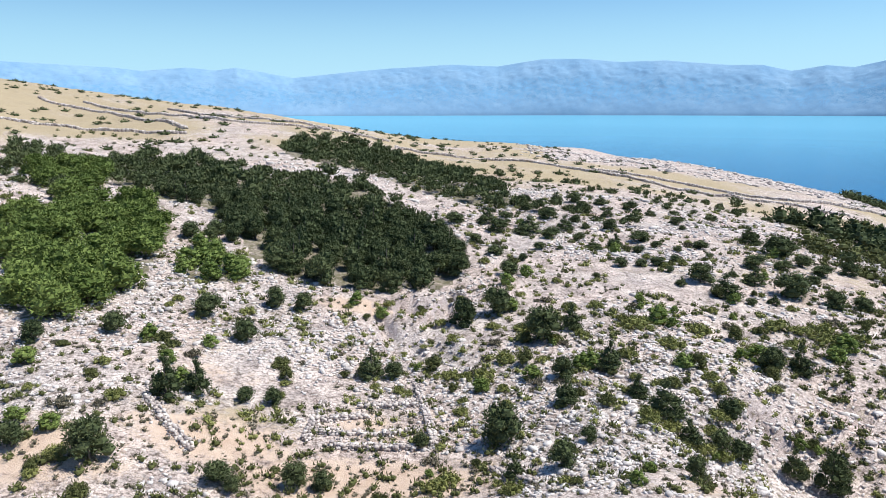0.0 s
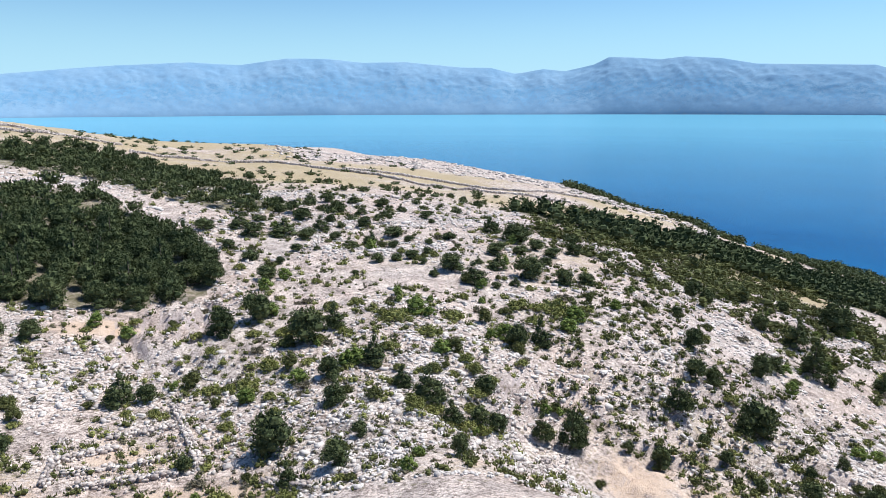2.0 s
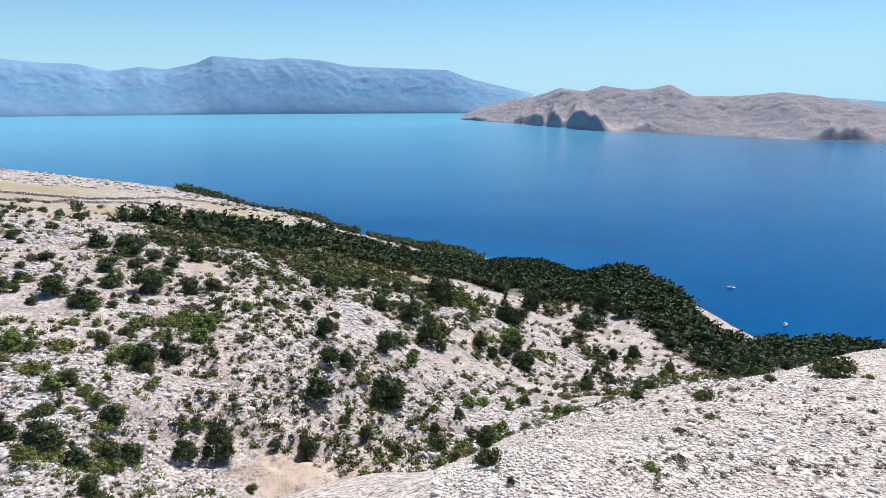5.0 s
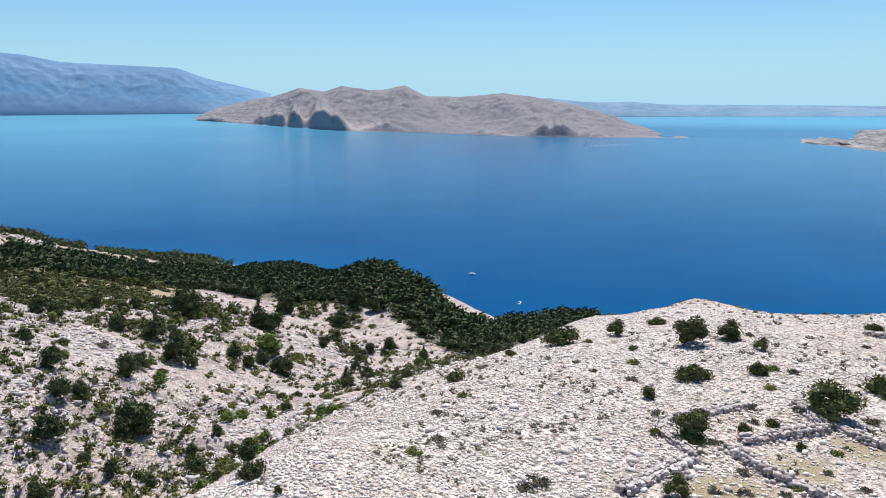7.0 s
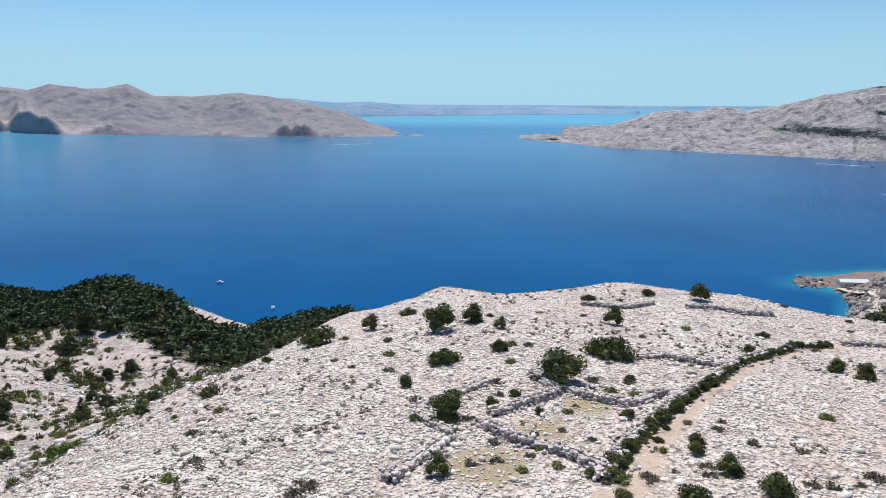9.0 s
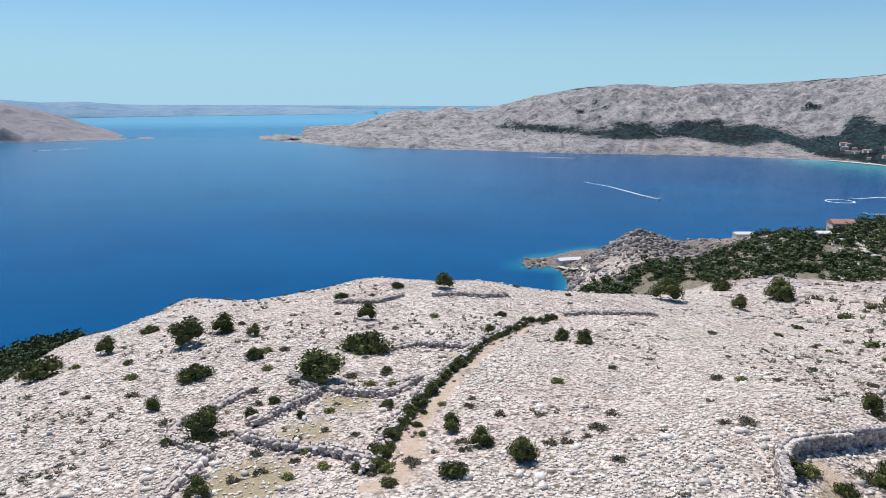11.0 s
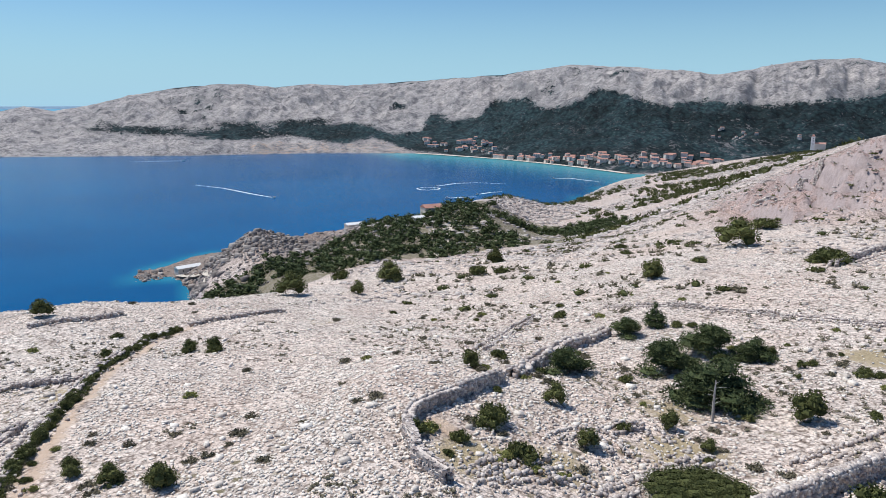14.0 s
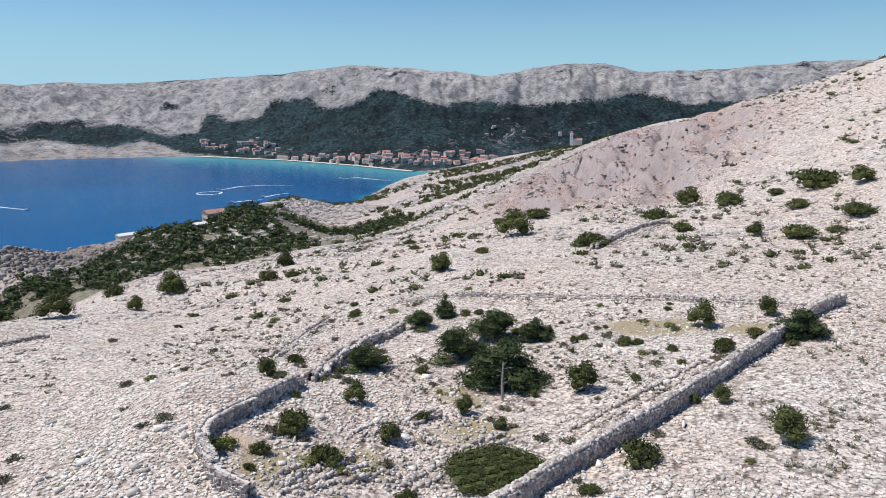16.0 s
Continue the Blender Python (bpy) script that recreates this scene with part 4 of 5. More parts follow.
def cores(lobes, shrink=0.66, sides=5):
    """The dark inside of a crown: a many-sided drop in each lobe, as quads."""
    out, step = [], 2 * math.pi / sides
    for x, y, z, rx, rz in lobes:
        ring = [[(x + rx * shrink * math.cos(k * step) * c, y + rx * shrink * math.sin(k * step) * c, z + rz * shrink * h) for k in range(sides)]
                for h, c in ((-0.8, 0.5), (0.0, 1.0), (0.75, 0.62))]
        for lo, hi in zip(ring[:-1], ring[1:]):
            for k in range(sides):
                out.append([lo[k], lo[(k + 1) % sides], hi[(k + 1) % sides], hi[k]])
        out.append(ring[2][:4])
    return np.array(out)


def limb_mesh(name, paths, material):
    """Tapered round limbs; each path is a list of (x, y, z, radius)."""
    verts, faces = [], []
    for path in paths:
        base = len(verts)
        for k, (x, y, z, r) in enumerate(path):
            for i in range(6):
                verts.append((x + r * math.cos(i * math.pi / 3), y + r * math.sin(i * math.pi / 3), z))
            if k:
                for i in range(6):
                    a, b = base + 6 * (k - 1), base + 6 * k
                    faces.append((a + i, a + (i + 1) % 6, b + (i + 1) % 6, b + i))
    return mesh_from(name, verts, faces, material, True)


def pine_lobes(rng, style):
    """Lobes of a crown 1 m wide."""
    lobes = []
    if style == "cone":
        for k in range(7):
            f = k / 6
            rad = 0.34 * (1 - f) ** 0.75
            for i in range(max(1, round(6 * (1 - f)))):
                a = rng.random() * 6.28
                lobes.append((rad * math.cos(a), rad * math.sin(a), 0.17 + 0.80 * f + 0.05 * rng.normal(), 0.21 * (1.15 - 0.6 * f), 0.15))
    elif style == "round":
        for k in range(16):
            a, h = rng.random() * 6.28, rng.random()
            rad = 0.33 * math.sqrt(1 - h ** 2 * 0.8) * (0.6 + 0.4 * rng.random())
            lobes.append((rad * math.cos(a), rad * math.sin(a), 0.13 + 0.55 * h, 0.23, 0.18))
    elif style == "layers":
        for k in range(24):
            f = rng.random() ** 1.3
            rad = (0.42 - 0.25 * f) * math.sqrt(rng.random())
            a = rng.random() * 6.28
            lobes.append((rad * math.cos(a), rad * math.sin(a), 0.12 + 0.5 * f, 0.24 - 0.08 * f, 0.10))
    elif style == "mat":
        for k in range(40):
            a, rad = k * 2.4, 0.40 * math.sqrt(k / 40)
            lobes.append((rad * math.cos(a), rad * math.sin(a), 0.08 + 0.12 * (1 - (rad / 0.42) ** 2), 0.11, 0.10))
    elif style == "dome":
        for k in range(12):
            a, rad = rng.random() * 6.28, 0.36 * math.sqrt(rng.random())
            lobes.append((rad * math.cos(a), rad * math.sin(a), 0.10 + 0.22 * (1 - (rad / 0.4) ** 2) * rng.random() ** 0.5, 0.19, 0.16))
    else:
        for k in range(9):
            a, rad = rng.random() * 6.28, 0.34 * math.sqrt(rng.random())
            lobes.append((rad * math.cos(a), rad * math.sin(a), 0.08 + 0.1 * rng.random(), 0.18, 0.10))
    return lobes


def make_tree(name, style, leaf, count, seed, label, category, size=0.07, lift=0.0):
    """A tree of 1 m width: trunk with limbs, and a crown of sprays."""
    rng = np.random.default_rng(seed)
    lobes = [(x, y, z + lift, a, b) for x, y, z, a, b in pine_lobes(rng, style)]
    thing = tagged(new(name), label, category)
    top = max(l[2] for l in lobes)
    limbs = [[(0, 0, -0.08, 0.035), (0.01, 0, 0.4 * top, 0.025), (0, 0.01, top, 0.006)]]
    for x, y, z, a, b in lobes[:6]:
        limbs.append([(0, 0, max(0.05, z - 0.12), 0.014), (x * 0.5, y * 0.5, z - 0.04, 0.010), (x, y, z, 0.004)])
    trunk = new("trunk", limb_mesh("trunk", limbs, BARK))
    crown = new("crown", quads_mesh("crown", cores(lobes), sprays(rng, lobes, count, size), leaf))
    trunk.parent = crown.parent = thing
    return thing


def make_shrub(name, style, leaf, count, seed, label, category="shrub", size=0.07):
    """A shrub of 1 m width, leafy to the ground."""
    rng = np.random.default_rng(seed)
    lobes = pine_lobes(rng, style)
    me = quads_mesh(name, cores(lobes), sprays(rng, lobes, count, size), leaf)
    return tagged(new(name, me), label, category)


def planting(protos):
    """Puts a plant of a kind at x, y with a width: the prototypes first, then copies of them."""
    used = set()

    def put(x, y, width, group="", tall=1.0):
        k = int(abs(x * 12.7 + y * 7.3)) % len(protos)
        spin = (x * 37 + y * 91) % 360
        m = pose(x, y, float(ground(x, y)) - 0.03 * width, 0, 0, spin) @ Matrix.Diagonal((width, width, width * tall, 1))
        if k in used:
            sx, sy, sz = protos[k].scale
            ob = copy_thing(protos[k], m @ Matrix.Diagonal((1 / sx, 1 / sy, 1 / sz, 1)))
        else:
            used.add(k)
            ob = protos[k]
            ob.matrix_basis = m
        if group:
            ob["group"] = group
        return ob
    return put


PINES = [make_tree("pine_tree", s, PINE_LEAF, 1900, 100 + k, "dark green young black pine on stony ground", "tree", 0.028) for k, s in enumerate(("round", "cone", "round", "round"))]
SPREAD = [make_tree("pine_tree", "layers", PINE_LEAF, 9000, 120 + k, "old wind-shaped black pine with layered branches", "tree", 0.015) for k in range(2)]
OAKS = [make_tree("oak_tree", "round", OAK_LEAF, 1500, 140 + k, "bright green broadleaf tree in a dense grove", "tree", 0.035, 0.05) for k in range(3)]
JUNIPERS = [make_shrub("juniper_bush", s, JUNIPER_LEAF, 1300, 160 + k, "dark green juniper bush on white limestone", "bush", 0.026) for k, s in enumerate(("dome", "round", "dome"))]
LIGHTS = [make_shrub("shrub", "dome", LIGHT_LEAF, 500, 180 + k, "yellowish green leafy shrub among pale rocks", "shrub", 0.036) for k in range(3)]
GREENS = [make_shrub("shrub", "round", OAK_LEAF, 500, 190 + k, "fresh green rounded shrub among pale rocks", "shrub", 0.036) for k in range(2)]
HEATHS = [make_shrub("heath_cushion", "low", HEATH_LEAF, 260, 200 + k, "low grey-brown cushion of dry heath", "shrub", 0.05) for k in range(2)]
put_pine, put_spread, put_oak = planting(PINES), planting(SPREAD), planting(OAKS)
put_juniper, put_light, put_green, put_heath = planting(JUNIPERS), planting(LIGHTS), planting(GREENS), planting(HEATHS)

rng = np.random.default_rng(7)
for x, y, w in BANK_PINES + BANK_PINES_UP + GULLY_PINES + GULLY_PINES_LOW:
    put_pine(x, y, w, "pines on the far bank", 0.9 + 0.3 * rng.random())
for x, y, w in SLOPE_PINES + SLOPE_PINES_LOW:
    put_pine(x, y, w * 0.85, "pines on the dry slope", 0.55 + 0.25 * rng.random())
for k, (x, y, w) in enumerate(BANK_LIGHT + GULLY_LIGHT):
    (put_green if k % 3 == 2 else put_light)(x, y, w, "shrubs on the far bank", 0.8)
for x, y, w in GULLY_BUSHES:
    put_juniper(x, y, w, "bushes in the gully", 1.1)
for x, y, w in HILL_BUSHES:
    put_juniper(x, y, w * 1.1, "bushes on the hill", 0.9)
for x, y, w in PEN_BUSHES:
    put_juniper(x, y, w * 1.1, "bushes round the stone pens", 1.0)
for x, y, w in SLOPE_BUSHES:
    put_juniper(x, y, w * 1.05, "bushes on the upper slope", 0.8)
for x, y, w in HILL_PINES[:3]:
    put_juniper(x, y, w * 1.25, "bushes on the hill", 0.75)
for x, y, w in HILL_PINES[3:]:
    (put_spread if w > 3 else put_pine)(x, y, w * 1.1, "pines on the hill", 0.8)


def wood_spots(ring, gap, lo, hi):
    """Tree places over an outline, a gap apart: (x, y, width)."""
    xs, ys = [p[0] for p in ring], [p[1] for p in ring]
    gx, gy = np.meshgrid(np.arange(min(xs), max(xs), gap), np.arange(min(ys), max(ys), gap))
    gx, gy = gx + rng.uniform(-0.45, 0.45, gx.shape) * gap, gy + rng.uniform(-0.45, 0.45, gx.shape) * gap
    keep = inside(gx, gy, ring) & (rng.random(gx.shape) < 0.9) & (fbm(gx, gy, 22, 2, 83) > -0.38)
    return [(float(x), float(y), float(rng.uniform(lo, hi))) for x, y in zip(gx[keep], gy[keep])]


pine_spots = wood_spots(PINE_WOOD, 4.6, 4.0, 6.5)
pine_spots += wood_spots(JUNIPER_ROW, 4.5, 3.5, 5.0)
BACK_PINES = [s for s in pine_spots if s[1] > 185] + wood_spots(PINE_PATCH, 5.0, 4.0, 6.5) + wood_spots(WOOD_STRIP, 5.5, 4.0, 7.0)
for x, y, w in pine_spots:
    if y <= 185:
        put_pine(x, y, w, "pine wood", float(rng.uniform(0.9, 1.2)))
for x, y, w in wood_spots(OAK_WOOD, 4.6, 5.5, 8.0) + wood_spots(OAK_WOOD_B, 5.5, 6.0, 8.5) + wood_spots(OAK_WOOD_D, 5.0, 5.0, 7.0):
    put_oak(x, y, w, "oak grove", float(rng.uniform(0.75, 0.95)))
for x, y, w in wood_spots(OAK_WOOD_C, 4.0, 3.5, 5.5):
    put_green(x, y, w, "oak grove", 0.9)

# shrubs of the far bank and the gully: light, fresh green and dark ones mixed
count = 0
while count < 480:
    a, r = radians(rng.uniform(-33, 78)), math.exp(rng.uniform(math.log(58), math.log(300)))
    x, y = r * math.sin(a), r * math.cos(a)
    home = blob(x, y, 45, -5, 75, 48, 0) > 0
    if home or any(inside(x, y, ring) for ring in (PINE_WOOD, OAK_WOOD, WOOD_STRIP, TERRACES)) or float(fbm(np.array(x), np.array(y), 30, 2, 71)) < -0.08:
        continue
    count += 1
    w, kind = rng.uniform(1.0, 2.6) * (1 + r / 400), rng.random()
    if r > 190 and a < 0.6:
        BACK_PINES.append((x, y, w * 1.3))
    elif kind < 0.45:
        put_light(x, y, w, "shrubs on the far bank", 1.0)
    elif kind < 0.65:
        put_green(x, y, w, "shrubs on the far bank", 0.9)
    elif kind < 0.85:
        put_juniper(x, y, w, "shrubs on the far bank", 1.0)
    else:
        put_heath(x, y, w, "shrubs on the far bank")

# growth along the hedge wall, the wide prostrate bush and the pen corners
hx, hy = [q[0] for q in HEDGE_WALL], [q[1] for q in HEDGE_WALL]
for f in np.linspace(0, len(hx) - 1, 190):
    x, y = float(np.interp(f, range(len(hx)), hx)), float(np.interp(f, range(len(hy)), hy))
    (put_juniper if rng.random() < 0.7 else put_heath)(x - 0.3 + float(rng.normal(0, 0.16)), y - 0.38 + float(rng.normal(0, 0.16)), float(rng.uniform(0.7, 1.25)), "growth along the hedge wall", 0.8)
MAT = make_tree("prostrate_bush", "mat", JUNIPER_LEAF, 16000, 230, "wide flat olive green prostrate bush beside the tall wall", "bush", 0.0075)
MAT.matrix_basis = pose(8.7, -33.4, float(ground(8.7, -33.4)) - 0.1, 0, 0, 20) @ Matrix.Diagonal((6.6, 6.0, 3.6, 1))

# tufts and bushes among the walls of the pens
for cx, cy, rx, ry, n in ((13, -42, 15, 20, 75), (43, -9, 12, 11, 60), (0, -62, 12, 10, 25), (40, -75, 25, 12, 25)):
    for k in range(n):
        t, u = rng.uniform(0, 6.28), math.sqrt(rng.random())
        x, y, kind = cx + rx * u * math.cos(t), cy + ry * u * math.sin(t), rng.random()
        if math.hypot(x - 8.7, y + 33.4) > 4:
            (put_heath if kind < 0.55 else put_juniper if kind < 0.85 else put_light)(x, y, float(rng.uniform(0.5, 1.4)), "tufts among the pens", 0.85)

# small heath on the hill
count = 0
while count < 150:
    a, r = radians(rng.uniform(60, 192)), math.exp(rng.uniform(math.log(33), math.log(150)))
    x, y = r * math.sin(a), r * math.cos(a)
    if float(land(x, y)) < 108 or float(fbm(np.array(x), np.array(y), 14, 2, 77)) < 0.0:
        continue
    count += 1
    (put_heath if rng.random() < 0.7 else put_light)(x, y, rng.uniform(0.6, 1.5), "heath on the hill", 0.8)


def scatter_sprays(name, label, category, spots, leaf, per, styles, size, tall=1.0):
    """One mesh of many small plants: spots of (x, y, width)."""
    kinds = []
    for k, style in enumerate(styles):
        g = np.random.default_rng(300 + k)
        lobes = pine_lobes(g, style)[:2]
        lobes = [(x * 0.6, y * 0.6, z, a * 1.8, b * 1.6) for x, y, z, a, b in lobes]
        kinds.append((cores(lobes, 0.66, 4), sprays(g, lobes, round(per * 1.5), size * 0.7)))
    spots = np.array(spots)
    z = ground(spots[:, 0], spots[:, 1])
    out = ([], [])
    for i, (x, y, w) in enumerate(spots):
        c, s = math.cos(i * 2.4), math.sin(i * 2.4)
        for pile, q in zip(out, kinds[i % len(kinds)]):
            pile.append(np.stack([(q[..., 0] * c - q[..., 1] * s) * w + x, (q[..., 0] * s + q[..., 1] * c) * w + y, q[..., 2] * w * tall + z[i] - 0.04 * w], -1))
    me = quads_mesh(name, np.concatenate(out[0]), np.concatenate(out[1]), leaf)
    return tagged(new(name, me), label, category, kind="stuff")


def sow(n, az, reach, test, lo, hi, seed):
    """Up to n random spots between two bearings and two distances that pass a test."""
    g = np.random.default_rng(seed)
    a = np.radians(g.uniform(az[0], az[1], n * 6))
    r = np.exp(g.uniform(math.log(reach[0]), math.log(reach[1]), n * 6))
    x, y = r * np.sin(a), r * np.cos(a)
    ok = test(x, y)
    x, y = x[ok][:n], y[ok][:n]
    return np.stack([x, y, g.uniform(lo, hi, len(x)) * (0.7 + 0.3 * np.hypot(x, y) / 100)], 1)


def even(n, az, reach, test, lo, hi, seed):
    """Like sow, spread evenly over the plan, with no growth over distance."""
    g = np.random.default_rng(seed)
    a = np.radians(g.uniform(az[0], az[1], n * 8))
    r = np.sqrt(g.uniform(reach[0] ** 2, reach[1] ** 2, n * 8))
    x, y = r * np.sin(a), r * np.cos(a)
    ok = test(x, y)
    x, y = x[ok][:n], y[ok][:n]
    return np.stack([x, y, g.uniform(lo, hi, len(x))], 1)


def on_bank(x, y):
    return (blob(x, y, 45, -5, 75, 48, 0) < 0) & (fbm(x, y, 22, 3, 91) > -0.12) & ~inside(x, y, PINE_WOOD) & ~inside(x, y, OAK_WOOD)


def on_hill(x, y):
    return (fbm(x, y, 12, 3, 93) > 0.02) & (land(x, y) > 105)


scatter_sprays("heath", "grey-brown dry heath cushions scattered over the far bank", "heath", sow(4200, (-34, 76), (56, 300), on_bank, 0.4, 1.2, 1), HEATH_LEAF, 12, ("low", "dome"), 0.13)
scatter_sprays("scrub", "small olive green scrub scattered over the far bank", "scrub", sow(2200, (-34, 76), (56, 330), on_bank, 0.6, 1.8, 2), JUNIPER_LEAF, 18, ("dome",), 0.13, 1.1)
scatter_sprays("scrub", "dense olive scrub on the gully side", "scrub", sow(1700, (28, 77), (75, 270), on_bank, 0.7, 2.0, 12), JUNIPER_LEAF, 18, ("dome",), 0.13, 1.1)
scatter_sprays("scrub", "yellowish green scrub on the far bank and the gully side", "scrub", sow(1300, (-20, 77), (70, 260), on_bank, 0.7, 1.9, 13), LIGHT_LEAF, 18, ("dome",), 0.13, 1.0)
scatter_sprays("heath", "small grey heath tufts between the stones of the hill", "heath", sow(3400, (55, 194), (28, 250), on_hill, 0.25, 0.9, 3), HEATH_LEAF, 12, ("low",), 0.13)
scatter_sprays("heath", "grey-brown heath along the ledges of the upper slope", "heath", even(900, (138, 196), (85, 300), on_hill, 0.7, 2.2, 14), HEATH_LEAF, 12, ("low",), 0.13)
scatter_sprays("scrub", "dark green scrub along the ledges of the upper slope", "scrub", even(260, (138, 196), (85, 300), on_hill, 0.8, 3.0, 15), JUNIPER_LEAF, 22, ("dome",), 0.12, 0.8)
scatter_sprays("pine_wood", "dark pines behind the wood and scattered on the dry slope", "woods", BACK_PINES, PINE_LEAF, 120, ("round", "cone", "dome"), 0.1, 1.0)
scatter_sprays("pine_wood", "dense dark pine wood on the low headland", "woods", even(2300, (26, 89), (236, 660), lambda x, y: head_wood(x, y) & (land(x, y) > 2), 6.0, 10.0, 4), PINE_LEAF, 34, ("round", "cone"), 0.13, 0.9)
scatter_sprays("scrub_wood", "dark green scrub wood along the low coast", "woods", even(1250, (116, 158), (330, 700), lambda x, y: low_wood(x, y) & (land(x, y) > 2) & (fbm(x, y, 55, 3, 87) > -0.07), 4.0, 9.5, 5), PINE_LEAF, 34, ("dome", "round"), 0.13, 0.8)
scatter_sprays("scrub_wood", "scattered dark bushes on the pale coastal slopes", "woods", even(1600, (146, 174), (420, 1350), lambda x, y: (land(x, y) > 3) & (fbm(x, y, 120, 2, 95) > -0.06), 4.0, 10.0, 6), JUNIPER_LEAF, 24, ("dome",), 0.14, 0.95)
scatter_sprays("scrub_wood", "scattered dark bushes on the dry plateau", "woods", even(900, (-34, 50), (260, 780), lambda x, y: (land(x, y) > 3) & (fbm(x, y, 90, 2, 96) > -0.02), 2.0, 6.0, 7), PINE_LEAF, 26, ("dome",), 0.14, 0.7)
scatter_sprays("pine_wood", "narrow belt of dark pines above the far shore", "woods", even(650, (24, 54), (450, 720), lambda x, y: shore_belt(x, y) & (land(x, y) > 3), 5.0, 9.0, 8), PINE_LEAF, 26, ("round",), 0.14, 0.9)
scatter_sprays("scrub", "dark olive bushes between the bank and the headland wood", "scrub", even(420, (26, 64), (170, 330), lambda x, y: ~head_wood(x, y) & (fbm(x, y, 40, 2, 99) > 0.0), 2.5, 6.5, 16), JUNIPER_LEAF, 60, ("dome", "round"), 0.1, 0.8)
# ---- dry-stone walls and loose stones ----
def stone_material(name, *tones):
    m = Nodes(name, 0.95)
    o = m.t.nodes.new("ShaderNodeObjectInfo")
    g = m.t.nodes.new("ShaderNodeNewGeometry")
    f = m.math("FRACT", m.math("ADD", g.outputs["Random Per Island"], o.outputs["Random"]))
    c = m.ramp(f, (0.0, tones[0]), (0.5, tones[1]), (1.0, tones[2]))
    c = m.mix(0.6, c, m.ramp(m.noise(7.0, 5, 0.7), (0.35, (0.55, 0.53, 0.52)), (0.6, (1, 1, 1))), "MULTIPLY")
    m.colour(c)
    m.bump(m.noise(14.0, 5, 0.7), 0.6, 0.04)
    return m.m


STONE = stone_material("wall_stone", (0.34, 0.29, 0.275), (0.53, 0.465, 0.43), (0.76, 0.69, 0.64))
CRAG_ROCK = stone_material("crag_rock", (0.17, 0.15, 0.14), (0.28, 0.25, 0.235), (0.42, 0.385, 0.36))
COAST_ROCK = stone_material("coast_limestone", (0.34, 0.30, 0.285), (0.52, 0.47, 0.44), (0.68, 0.62, 0.585))
BANK_STONE = stone_material("bank_limestone", (0.45, 0.41, 0.395), (0.62, 0.575, 0.55), (0.77, 0.72, 0.69))
SCREE = stone_material("broken_limestone", (0.56, 0.50, 0.45), (0.78, 0.71, 0.64), (0.88, 0.82, 0.75))


def stone_shape(seed):
    """A broken block about 1 m across: a cube with cut, shifted corners (verts, faces)."""
    g = np.random.default_rng(seed)
    v = np.array([(x, y, z) for x in (-0.5, 0.5) for y in (-0.5, 0.5) for z in (-0.5, 0.5)], float)
    v *= 1 + g.uniform(-0.28, 0.12, (8, 1))
    v += g.uniform(-0.1, 0.1, (8, 3))
    f = np.array([(0, 1, 3, 2), (4, 6, 7, 5), (0, 4, 5, 1), (2, 3, 7, 6), (0, 2, 6, 4), (1, 5, 7, 3)])
    return v, f


SHAPES = [stone_shape(400 + k) for k in range(8)]
STONE_MESHES = [mesh_from("stone", v, f, STONE) for v, f in SHAPES]


def joined_stones(name, items, material=STONE):
    """One mesh of many stones; items: arrays of place (n, 3), size (n, 3), turn (n,)."""
    place, size, turn = items
    out = np.zeros((len(place) * 6, 4, 3))
    for k, (v, f) in enumerate(SHAPES):
        sel = np.arange(len(place)) % 8 == k
        q = v[f][None] * size[sel][:, None, None, :]
        c, s = np.cos(turn[sel])[:, None, None], np.sin(turn[sel])[:, None, None]
        w = np.stack([q[..., 0] * c - q[..., 1] * s, q[..., 0] * s + q[..., 1] * c, q[..., 2]], -1) + place[sel][:, None, None, :]
        out.reshape(len(place), 6, 4, 3)[sel] = w
    me = bpy.data.meshes.new(name)
    n = len(place)
    # eight corners a stone, so that each stone is one island
    verts = np.zeros((n, 8, 3))
    for k, (v, f) in enumerate(SHAPES):
        sel = np.arange(n) % 8 == k
        q = v[None] * size[sel][:, None, :]
        c, s = np.cos(turn[sel])[:, None], np.sin(turn[sel])[:, None]
        verts[sel] = np.stack([q[..., 0] * c - q[..., 1] * s, q[..., 0] * s + q[..., 1] * c, q[..., 2]], -1) + place[sel][:, None, :]
    faces = (SHAPES[0][1][None] + 8 * np.arange(n)[:, None, None]).reshape(-1)
    me.vertices.add(n * 8)
    me.vertices.foreach_set("co", verts.astype(np.float32).ravel())
    me.loops.add(len(faces))
    me.loops.foreach_set("vertex_index", faces.astype(np.int32))
    me.polygons.add(n * 6)
    me.polygons.foreach_set("loop_start", (np.arange(n * 6) * 4).astype(np.int32))
    me.update(calc_edges=True)
    me.materials.append(material)
    return me


def along(path, gap):
    """Points and headings at even steps of a path."""
    p = np.array(path, float)
    seg = np.hypot(*np.diff(p, axis=0).T)
    s = np.concatenate([[0], np.cumsum(seg)])
    at = np.arange(0, s[-1], gap)
    x, y = np.interp(at, s, p[:, 0]), np.interp(at, s, p[:, 1])
    k = np.clip(np.searchsorted(s, at, side="right") - 1, 0, len(seg) - 1)
    d = np.diff(p, axis=0)[k]
    return x, y, np.arctan2(d[:, 1], d[:, 0])


